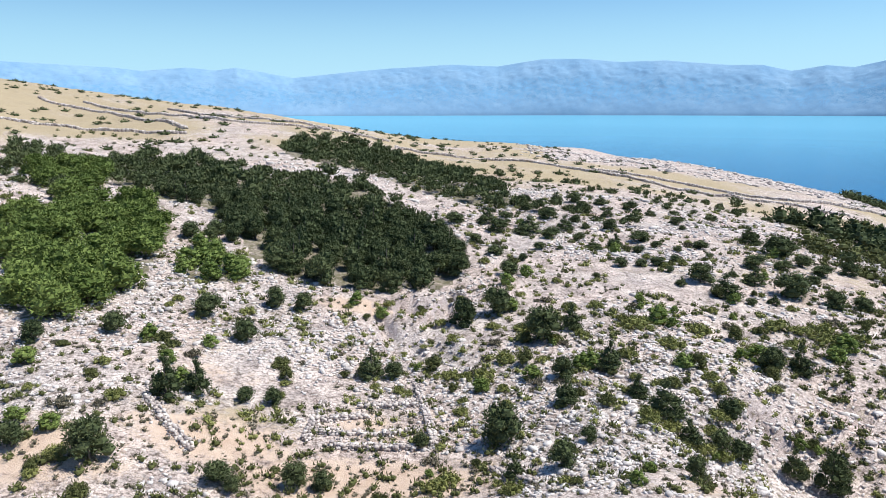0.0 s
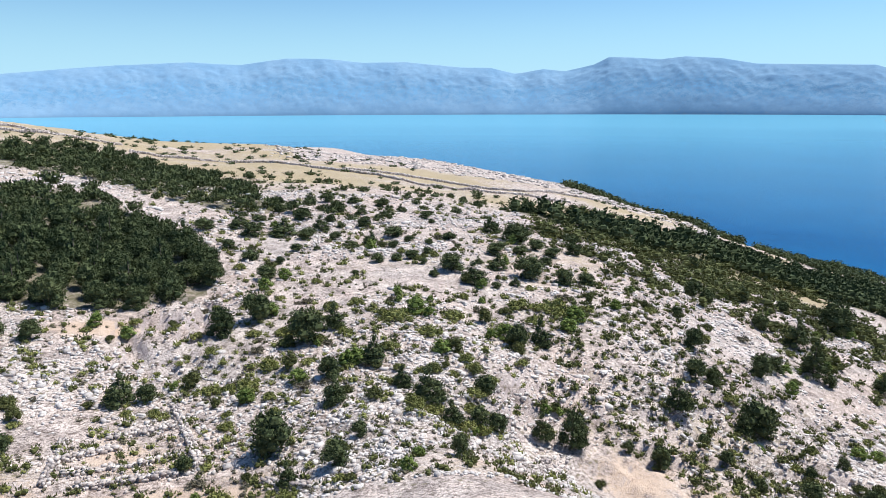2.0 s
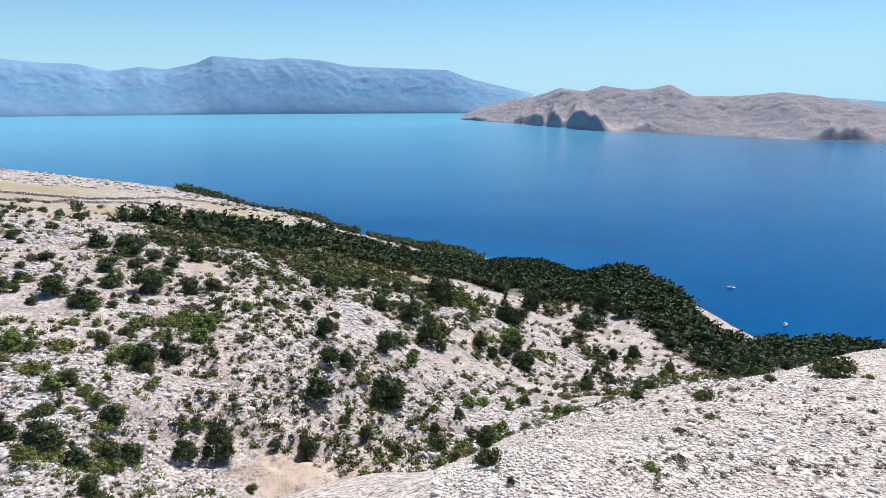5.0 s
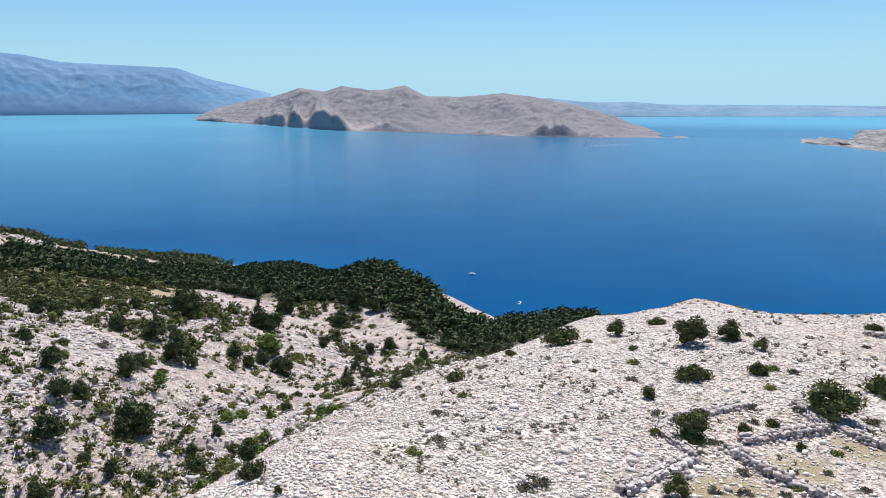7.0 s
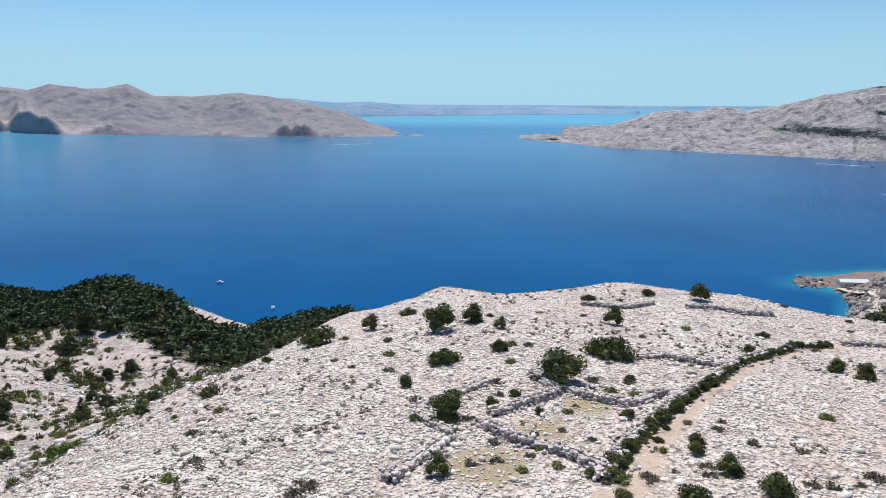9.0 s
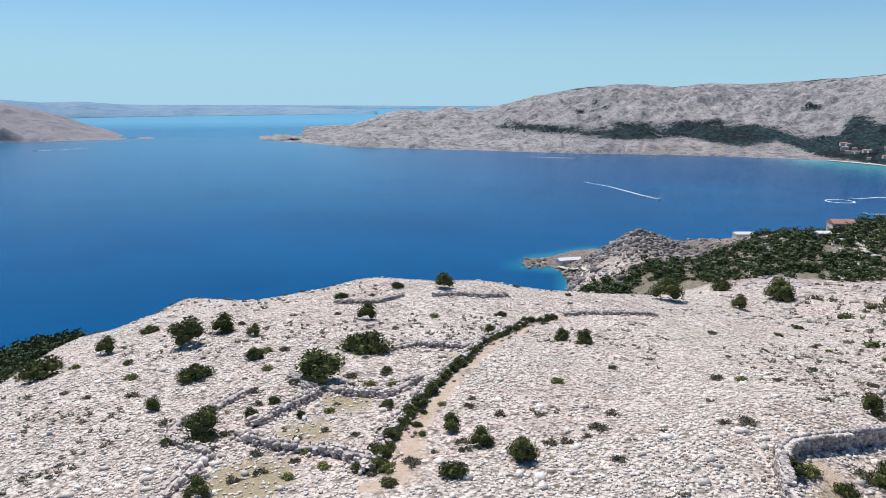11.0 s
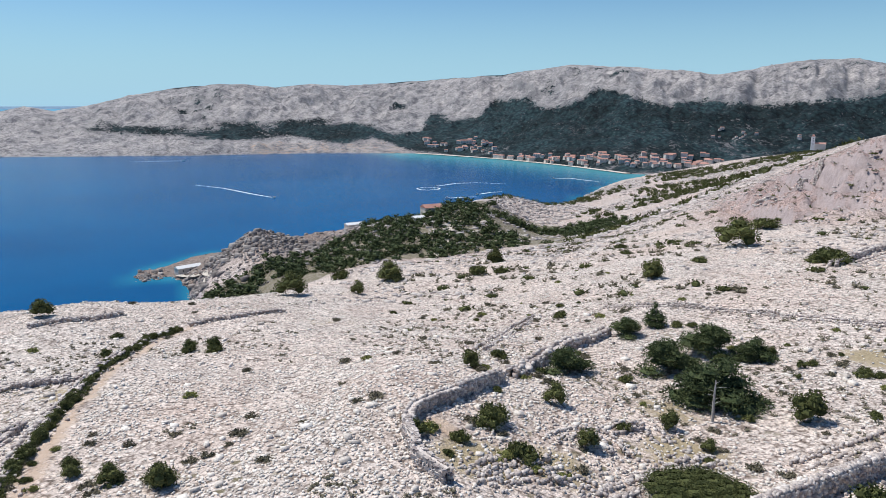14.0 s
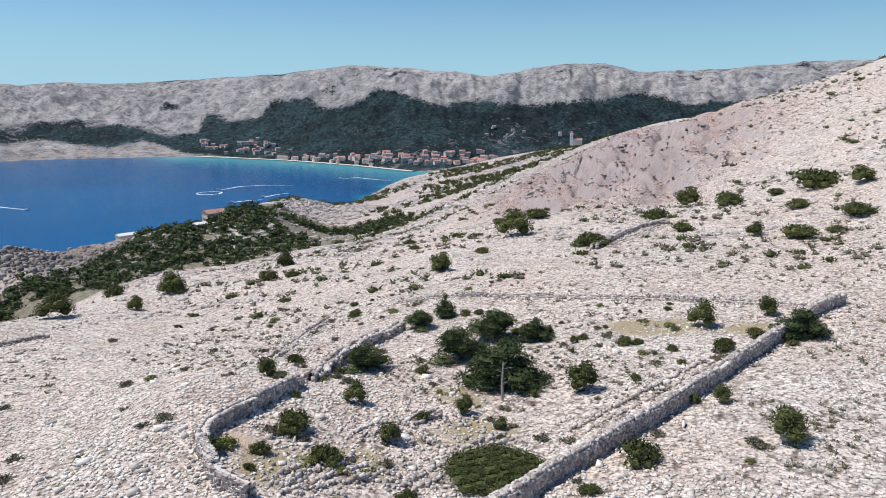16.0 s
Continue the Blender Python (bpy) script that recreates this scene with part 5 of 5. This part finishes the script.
def dry_wall(path, height, width, stone, label, seed, pieces=0, ruin=0.0):
    """A dry-stone wall: a rubble core and faces of stones in rough courses, up to pieces of them as objects of their own."""
    g = np.random.default_rng(seed)
    x, y, a = along(path, stone * 0.95)
    n = len(x)
    wave = 1 - ruin * (0.5 + 1.2 * fbm(x, y, 4.0, 3, seed)) if ruin else 1 + 0.25 * fbm(x, y, 5.0, 3, seed)
    wave = np.clip(wave, 0.12, 1.3)
    wall = tagged(new("dry_stone_wall"), label, "wall", "dry-stone walls")
    z = ground(x, y)
    # core
    left = np.stack([x - np.sin(a) * width * 0.28, y + np.cos(a) * width * 0.28], 1)
    right = np.stack([x + np.sin(a) * width * 0.28, y - np.cos(a) * width * 0.28], 1)
    top = z + height * wave * 0.86
    cx = np.stack([left[:, 0], left[:, 0], right[:, 0], right[:, 0]])
    cy = np.stack([left[:, 1], left[:, 1], right[:, 1], right[:, 1]])
    cz = np.stack([z - 0.6, top, top, z - 0.6])
    core = new("core", grid_mesh("core", cx, cy, cz, STONE, smooth=False))
    core.parent = wall
    if ruin >= 1:
        core.data.transform(Matrix.Translation((0, 0, -0.5)))
    rows = max(1, round(height / (stone * 0.72)))
    place, size, turn = [], [], []
    for row in range(rows + 1):
        zz = (row + 0.45) * height / rows * 0.97
        offs = (-0.5, 0.5) if row < rows else (-0.32, -0.02, 0.28)
        for o in offs:
            jx = g.uniform(-0.3, 0.3, n) * stone * (1 + 2 * ruin)
            lean = 1 - 0.18 * row / rows
            off = o * width * lean + g.uniform(-0.08, 0.08, n) * stone * (1 + 9 * ruin)
            px = x + np.cos(a) * jx - np.sin(a) * off
            py = y + np.sin(a) * jx + np.cos(a) * off
            keep = zz < height * wave + 0.25 * stone
            s = stone * g.uniform(0.6, 1.45, (n, 3)) * np.array([1.1, 0.85, 0.82])
            place.append(np.stack([px, py, ground(px, py) * 0.4 + z * 0.6 + zz * 0.94], 1)[keep])
            size.append(s[keep])
            turn.append((a + g.normal(0, 0.4, n))[keep])
    # fallen stones at the foot
    m = n
    side = g.choice([-1, 1], m) * (width * 0.5 + np.abs(g.normal(0, 0.5, m)) * (0.6 + ruin))
    px, py = x - np.sin(a) * side, y + np.cos(a) * side
    place.append(np.stack([px, py, ground(px, py) + 0.05], 1))
    size.append(stone * g.uniform(0.4, 1.1, (m, 3)))
    turn.append(g.uniform(0, 6.28, m))
    place, size, turn = np.concatenate(place), np.concatenate(size), np.concatenate(turn)
    near = np.argsort(np.hypot(place[:, 0], place[:, 1]))
    single, rest = near[:pieces], near[pieces:]
    for i in single:
        ob = new("stone", STONE_MESHES[i % 8])
        ob.parent = wall
        ob.matrix_basis = Matrix.LocRotScale(place[i], Euler((0, 0, turn[i])), size[i])
    if len(rest):
        ob = new("stones", joined_stones("stones", (place[rest], size[rest], turn[rest])))
        ob.parent = wall
        tagged(ob, kind="stuff")
    return wall


dry_wall(GREAT_WALL, 1.05, 0.55, 0.22, "tall straight dry-stone wall of grey-white limestone blocks", 1, 300)
dry_wall(BENT_WALL, 0.85, 0.5, 0.22, "curved dry-stone wall of pale limestone round a pen", 2, 300)
dry_wall(BENT_WALL_END, 1.0, 0.8, 0.36, "gapped dry-stone wall of pale limestone with fallen ends", 3, 0, 0.6)
dry_wall(HEDGE_WALL, 0.45, 0.6, 0.26, "low dry-stone wall beside the sandy foot path", 4, 200, 0.6)
for k, path in enumerate((PEN_A, PEN_B, PEN_C, PEN_D, PEN_E, PEN_F)):
    dry_wall(path, 0.55, 0.55, 0.26, "tumbled dry-stone wall of an old sheep pen", 10 + k, 100, 0.6)
for k, path in enumerate((LOW_A, LOW_B, LOW_C)):
    dry_wall(path, 0.5, 0.6, 0.3, "low ruined field wall of white stones on the hill", 20 + k, 0, 0.5)
for k, path in enumerate((RUBBLE_A, RUBBLE_B, RUBBLE_C, RUBBLE_D, RUBBLE_E, RUBBLE_F, RUBBLE_G, RUBBLE_H, RUBBLE_I, RUBBLE_J)):
    dry_wall(path, 0.34, 0.9, 0.2, "long heap of rubble left of a fallen wall", 30 + k, 0, 1.0)
for k, path in enumerate((SPUR_WALL, SLOPE_WALL)):
    dry_wall(path, 0.9, 0.8, 0.45, "weathered dry-stone wall along the upper slope", 80 + k, 0, 0.3)
for k, path in enumerate((BANK_A, BANK_B, BANK_C, BANK_D)):
    dry_wall(path, 0.55, 0.5, 0.36, "white dry-stone wall running down the far bank", 40 + k, 0, 0.6)
for k, path in enumerate((TERRACE_A, TERRACE_B, TERRACE_C, TERRACE_D, TERRACE_E)):
    dry_wall(path, 0.55, 0.5, 0.36, "low terrace wall of grey stones on red soil", 50 + k, 0, 0.7)
for k, path in enumerate((FIELD_A, FIELD_B, FIELD_C, FIELD_D, FIELD_E, FIELD_F)):
    dry_wall(path, 1.1, 1.0, 0.9, "long grey field wall across the dry plateau", 60 + k, 0, 0.2)


def loose_stones():
    """Broken limestone all over the hill, thickest near by."""
    g = np.random.default_rng(17)
    n = 76000
    a = np.radians(g.uniform(50, 197, n))
    r = np.exp(g.uniform(math.log(24), math.log(120), n))
    x, y = r * np.sin(a), r * np.cos(a)
    thick = fbm(x, y, 7, 3, 55)
    ok = (thick + g.uniform(-0.35, 0.3, n) > -0.02) & (land(x, y) > 104) & (ground_cover(x, y)[0] < 0.15)
    x, y, r = x[ok], y[ok], r[ok]
    s = g.uniform(0.05, 0.19, (len(x), 3)) * (0.9 + r[:, None] / 220) * np.array([1.3, 1.0, 0.7])
    s *= (1 + 1.6 * (g.random((len(x), 1)) < 0.02))
    me = joined_stones("loose_stones", (np.stack([x, y, ground(x, y) + 0.02], 1), s, g.uniform(0, 6.28, len(x))), SCREE)
    return tagged(new("loose_stones", me), "countless broken white limestone stones on the hillside", "stones", kind="stuff")


loose_stones()


def bank_rocks():
    """Pale outcrops and boulders on the far bank."""
    g = np.random.default_rng(19)
    n = 42000
    a = np.radians(g.uniform(-34, 78, n))
    r = np.exp(g.uniform(math.log(56), math.log(260), n))
    x, y = r * np.sin(a), r * np.cos(a)
    ok = (fbm(x, y, 16, 3, 57) + g.uniform(-0.2, 0.2, n) > 0.0) & (ground_cover(x, y)[0] < 0.2) & ~inside(x, y, PINE_WOOD) & (blob(x, y, 45, -5, 75, 48) < 0)
    x, y, r = x[ok], y[ok], r[ok]
    s = g.uniform(0.12, 0.42, (len(x), 3)) * (0.6 + r[:, None] / 150) * (1 + 0.9 * (g.random((len(x), 1)) < 0.08)) * np.array([1.4, 1.0, 0.7])
    me = joined_stones("rocks", (np.stack([x, y, ground(x, y) + 0.05], 1), s, g.uniform(0, 6.28, len(x))), BANK_STONE)
    return tagged(new("rocks", me), "pale limestone rocks breaking out of the far bank", "rocks", kind="stuff")


def coast_rocks(label, spots, seed):
    """Weathered rock ledges on a far slope: spots of (x, y, width)."""
    g = np.random.default_rng(seed)
    x, y, w = spots.T
    s = w[:, None] * g.uniform(0.5, 1.3, (len(x), 3)) * np.array([1.5, 1.0, 0.6])
    me = joined_stones("rocks", (np.stack([x, y, ground(x, y)], 1), s, g.uniform(0, 6.28, len(x))), COAST_ROCK)
    return tagged(new("rocks", me), label, "rocks", kind="stuff")


coast_rocks("grey limestone ledges on the shore strip below the fields", even(1800, (6, 42), (430, 680), lambda x, y: land(x, y) > 1, 0.8, 2.6, 41), 41)
coast_rocks("pale stones and ledges strewn over the upper slope", even(11000, (134, 197), (105, 380), lambda x, y: (land(x, y) > 100) & (fbm(x, y, 14, 3, 45) > -0.06), 0.22, 0.75, 46), 46)
coast_rocks("broken grey-white limestone ledges on the coastal slopes", even(7000, (136, 172), (380, 1250), lambda x, y: (land(x, y) > 2) & (fbm(x, y, 70, 3, 43) > -0.08), 1.0, 3.4, 42), 42)


bank_rocks()


def crag_rocks():
    """Grey broken rock faces of the crag and the quay shore."""
    g = np.random.default_rng(29)
    n = 3800
    x, y = 445 + g.normal(0, 42, n), -345 + g.normal(0, 40, n)
    tip = g.random(n) < 0.12
    x, y = np.where(tip, 545 + g.normal(0, 22, n), x), np.where(tip, -325 + g.normal(0, 12, n), y)
    z = ground(x, y)
    ok = (z > -1.0) & (fbm(x, y, 25, 3, 59) > -0.1)
    x, y, z = x[ok], y[ok], z[ok]
    s = np.exp(g.normal(0.35, 0.5, (len(x), 1))) * g.uniform(0.6, 1.3, (len(x), 3))
    me = joined_stones("rocks", (np.stack([x, y, z - 0.2], 1), s, g.uniform(0, 6.28, len(x))), CRAG_ROCK)
    return tagged(new("rocks", me), "rugged grey rock of the crag above the harbour", "rocks", kind="stuff")


crag_rocks()
# ---- the bay: town, beach, church, harbour, boats ----
def plain(name, low, high, scale, rough=0.9, bump=0.2):
    m = Nodes(name, rough)
    m.colour(m.ramp(m.noise(scale, 5), (0.3, low), (0.7, high)))
    m.bump(m.noise(scale * 4), bump, 0.05)
    return m.m


PLASTER = plain("pale_plaster", (0.55, 0.50, 0.44), (0.75, 0.71, 0.66), 0.05)
TILES = plain("terracotta_tiles", (0.36, 0.17, 0.13), (0.52, 0.32, 0.27), 0.06)
GLASS = plain("dark_window", (0.03, 0.04, 0.05), (0.06, 0.07, 0.08), 0.5, 0.2)
SAND = plain("pale_shingle", (0.52, 0.47, 0.40), (0.68, 0.63, 0.55), 0.2)
TRACK = plain("dusty_track", (0.42, 0.37, 0.31), (0.58, 0.53, 0.47), 0.3)
FOAM = plain("foam", (0.65, 0.72, 0.76), (0.85, 0.88, 0.9), 0.3)
WHITE = plain("white_paint", (0.72, 0.72, 0.72), (0.82, 0.82, 0.82), 1.0, 0.4)
DEADWOOD = plain("dead_wood", (0.30, 0.28, 0.26), (0.48, 0.46, 0.44), 8.0)


def box_quads(x0, x1, y0, y1, z0, z1):
    v = [(x0, y0, z0), (x1, y0, z0), (x1, y1, z0), (x0, y1, z0), (x0, y0, z1), (x1, y0, z1), (x1, y1, z1), (x0, y1, z1)]
    return v, [(0, 3, 2, 1), (4, 5, 6, 7), (0, 1, 5, 4), (1, 2, 6, 5), (2, 3, 7, 6), (3, 0, 4, 7)]


def piece(name, shape, material, parent, label=""):
    ob = new(name, mesh_from(name, shape[0], shape[1], material))
    ob.parent = parent
    return tagged(ob, label)


def make_house(wide, deep, tall, label, storeys=2, hip=False):
    """Rendered walls with dark windows under a tiled gable roof with eaves."""
    house = tagged(new("house"), label, "house")
    piece("wall", box_quads(-wide / 2, wide / 2, -deep / 2, deep / 2, -3, tall), PLASTER, house)
    e, r = 0.5, tall + deep * 0.24
    i = wide * 0.25 if hip else 0.0
    verts = [(-wide / 2 - e, -deep / 2 - e, tall), (wide / 2 + e, -deep / 2 - e, tall), (wide / 2 + e, deep / 2 + e, tall), (-wide / 2 - e, deep / 2 + e, tall),
             (-wide / 2 - e + i, 0, r), (wide / 2 + e - i, 0, r)]
    piece("roof", (verts, [(0, 1, 5, 4), (2, 3, 4, 5), (0, 4, 3), (1, 2, 5), (0, 3, 2, 1)]), TILES, house)
    for s in range(storeys):
        for f in (-0.3, 0.0, 0.3):
            z = 1.0 + s * (tall - 0.6) / storeys
            piece("window", box_quads(f * wide - 0.5, f * wide + 0.5, -deep / 2 - 0.05, -deep / 2 + 0.1, z, z + 1.4), GLASS, house)
    return house


def on_ridge(az, el):
    """The place on the slope behind the bay at a bearing and an angle from the eye."""
    grid_az, x, y, z = LIE["ridge"]
    k = int(np.argmin(np.abs(grid_az - az)))
    ang = np.degrees(np.arctan2(z[:70, k] - EYE, np.hypot(x[:70, k], y[:70, k])))
    j = max(2, int(np.argmax(ang >= el)))
    return float(x[j, k]), float(y[j, k]), float(z[j, k])


HOUSES = [make_house(13, 10, 6.5, "cream town house with a red tiled roof above the beach"),
          make_house(18, 11, 8.5, "long cream town house with a terracotta roof", 3),
          make_house(11, 11, 6.0, "small square house with a hipped red roof", 2, True)]
town = np.random.default_rng(23)
placed = 0
for az0, az1, el0, el1, n in ((141.8, 147.5, -4.1, -3.0, 34), (147.5, 153.5, -4.75, -4.35, 22), (153.0, 158.5, -5.2, -4.2, 40), (158.5, 165.0, -5.1, -4.1, 44), (164, 171, -2.9, -2.2, 12)):
    for k in range(n):
        az = town.uniform(az0, az1)
        x, y, z = on_ridge(az, town.uniform(el0, el1))
        m = pose(x, y, z + 0.5, 0, 0, -az + town.uniform(-35, 35))
        s = town.uniform(0.7, 1.0) * (0.6 if el0 > -3 else 1)
        m = m @ Matrix.Diagonal((s, s, s, 1))
        kind = HOUSES[placed % 3]
        if placed < 3:
            kind.matrix_basis = m
            kind["group"] = "town houses"
        else:
            copy_thing(kind, m @ Matrix.Diagonal([1 / k for k in kind.scale] + [1.0]))["group"] = "town houses"
        placed += 1


def ribbon(name, path, width, material, label, category, lift=0.25, flat=None, kind="structure"):
    """A strip of road, beach or wake along a path of the plan."""
    x, y, a = along(path, 2.0)
    wide = width if np.ndim(width) == 0 else np.interp(np.linspace(0, 1, len(x)), np.linspace(0, 1, len(width)), width)
    cols = []
    for f in (-0.5, -0.2, 0.2, 0.5):
        px, py = x - np.sin(a) * wide * f, y + np.cos(a) * wide * f
        pz = (land(px, py) * 0 + flat) if flat is not None else np.maximum(ground(px, py), land(x, y)) + lift
        cols.append((px, py, pz))
    gx, gy, gz = (np.stack([c[i] for c in cols]) for i in range(3))
    return tagged(new(name, grid_mesh(name, gx, gy, gz, material)), label, category, kind=kind)


def polar(az, r):
    return (r * math.sin(radians(az)), r * math.cos(radians(az)))


def sea_spot(az, el):
    return polar(az, EYE / math.tan(radians(-el)))


# the long shingle beach in front of the town
sa, se = np.array([s for s in RIDGE_SHORE if 140 < s[0] < 160]).T
beach_line = [polar(float(a), float(EYE / math.tan(radians(-np.interp(a, sa, se))))) for a in np.linspace(141.2, 158.2, 30)]
ribbon("beach", beach_line, 26, SAND, "long pale shingle beach along the bay", "beach", flat=1.4)
ribbon("road", ROAD, 5.0, TRACK, "pale dusty road down to the coast", "road")
ribbon("road", ROAD_B, 4.0, TRACK, "pale dusty track along the low coast", "road")
HARBOUR = [polar(122.0, 640), polar(123.0, 620), polar(124.0, 590), polar(124.3, 560), polar(124.0, 535)]
ribbon("road", HARBOUR, 5.0, TRACK, "pale concrete road round the small harbour", "road", 0.6)


def single_house(az, r, wide, deep, tall, label, roof=TILES):
    house = make_house(wide, deep, tall, label, 1)
    x, y = polar(az, r)
    house.matrix_basis = pose(x, y, float(ground(x, y)) + 0.2, 0, 0, -az + 25)
    if roof is not TILES:
        for ob in house.children:
            if ob.name.startswith("roof"):
                ob.data.materials[0] = roof
    return house


single_house(142.3, 600, 16, 11, 5.5, "coastal house with a bright red tiled roof beside the road")
single_house(141.2, 560, 9, 6, 3.0, "small white shed among dark scrub", WHITE)
single_house(136.0, 640, 18, 7, 4.0, "long low white building on the shore", WHITE)
single_house(122.8, 650, 22, 8, 4.0, "white harbour building on the quay", WHITE)


def church():
    """White church with a tall bell tower and a red nave roof on the spur above the town."""
    thing = tagged(new("church"), "white church with a tall bell tower on the spur", "church")
    piece("tower", box_quads(-3.2, 3.2, -3.2, 3.2, -6, 22), WHITE, thing)
    piece("spire", ([(-3.4, -3.4, 22), (3.4, -3.4, 22), (3.4, 3.4, 22), (-3.4, 3.4, 22), (0, 0, 27)], [(0, 1, 4), (1, 2, 4), (2, 3, 4), (3, 0, 4), (0, 3, 2, 1)]), TILES, thing, "pointed tiled spire")
    piece("nave", box_quads(3.4, 24, -5, 5, -6, 7), PLASTER, thing)
    piece("nave_roof", ([(3.4, -5.6, 7), (24.5, -5.6, 7), (24.5, 5.6, 7), (3.4, 5.6, 7), (3.4, 0, 10), (24.5, 0, 10)], [(0, 1, 5, 4), (2, 3, 4, 5), (0, 4, 3), (1, 2, 5), (0, 3, 2, 1)]), TILES, thing)
    for z in (6, 12, 17):
        piece("window", box_quads(-0.7, 0.7, -3.26, -3.1, z, z + 2.2), GLASS, thing)
    x, y = polar(170.8, 1240)
    thing.matrix_basis = pose(x, y, EYE + 1240 * math.tan(radians(-3.15)), 0, 0, -165) @ Matrix.Diagonal((0.75, 0.75, 0.75, 1))
    return thing


church()


def motorboat(x, y, turn, size=1.0):
    boat = tagged(new("motorboat"), "small white motorboat on the blue water", "boat", "boats in the bay")
    hull = [(-3.5, -1.1, 0.9), (-3.5, 1.1, 0.9), (1.5, 1.2, 1.0), (3.8, 0, 1.2), (1.5, -1.2, 1.0), (-3.3, -0.7, -0.3), (-3.3, 0.7, -0.3), (1.2, 0.7, -0.3), (2.8, 0, -0.2), (1.2, -0.7, -0.3)]
    piece("hull", (hull, [(0, 4, 3, 2, 1), (0, 5, 9, 4), (4, 9, 8, 3), (3, 8, 7, 2), (2, 7, 6, 1), (1, 6, 5, 0)]), WHITE, boat)
    piece("cabin", box_quads(-1.2, 1.0, -0.8, 0.8, 0.9, 2.0), WHITE, boat)
    piece("windscreen", box_quads(1.0, 1.12, -0.7, 0.7, 1.1, 1.9), GLASS, boat)
    boat.matrix_basis = pose(x, y, 0.0, 0, 0, turn) @ Matrix.Diagonal((size, size, size, 1))
    return boat


def wake(label, *path, width=(0.8, 3.2, 4.4, 2)):
    ribbon("boat_wake", [sea_spot(*p) for p in path], width, FOAM, label, "wake", flat=0.25, kind="stuff")
    x, y = sea_spot(*path[-1])
    x0, y0 = sea_spot(*path[-2])
    motorboat(x, y, math.degrees(math.atan2(y - y0, x - x0)), 1.3)


wake("long white wake behind a speeding boat", (123.75, -6.22), (125.82, -6.55), (128.13, -7.11), (129.66, -7.42))
wake("thin white wake of a boat off the far shore", (119.03, -4.28), (121.28, -4.34), (123.09, -4.36))
wake("thin curved wake before the town", (148.48, -6.48), (146.00, -6.41), (144.31, -6.47), (142.69, -6.70))
wake("faint wake in the bay", (146.07, -7.54), (144.80, -7.59), (143.61, -7.68))
wake("faint wake in the bay", (148.11, -7.10), (147.09, -7.19), (146.06, -7.37))
wake("thin white wake near the beach", (156.25, -6.22), (155.04, -6.12), (153.53, -5.96), (152.20, -6.02))
wake("thin white wake in the channel", (86.10, -3.23), (84.29, -3.30), (82.41, -3.33))
RING = (142.05, -6.89)
COVE_BOATS = [(76.25, -17.41), (73.56, -13.85), (77.59, -16.17)]
rx, ry = sea_spot(*RING)
ribbon("boat_wake", [(rx + 20 * math.cos(k * 0.3), ry + 20 * math.sin(k * 0.3)) for k in range(22)], (2, 3, 3, 2), FOAM, "white ring of foam left by a circling boat", "wake", flat=0.25, kind="stuff")
for k, p in enumerate(COVE_BOATS):
    motorboat(*sea_spot(*p), 40 + 70 * k, 0.9)


def dead_tree(x, y):
    """A bare grey snag with broken side limbs."""
    thing = tagged(new("dead_tree"), "bare grey dead pine standing before a green pine", "tree")
    trunk = new("trunk", limb_mesh("trunk", [[(0, 0, -0.3, 0.13), (0.05, 0, 1.6, 0.10), (0.0, 0.05, 3.6, 0.04)]], DEADWOOD))
    trunk.parent = thing
    g = np.random.default_rng(31)
    for k in range(7):
        z, a, n = 1.2 + 0.34 * k, g.uniform(0, 6.28), g.uniform(0.5, 1.1)
        limb = new("branch", limb_mesh("branch", [[(0.02, 0, z, 0.035), (n * 0.5 * math.cos(a), n * 0.5 * math.sin(a), z + 0.1, 0.025), (n * math.cos(a), n * math.sin(a), z + 0.12, 0.01)]], DEADWOOD))
        limb.parent = thing
    thing.matrix_basis = pose(x, y, float(ground(x, y))) @ Matrix.Diagonal((0.8, 0.8, 0.8, 1))
    return thing


dead_tree(11.2, -44.0)
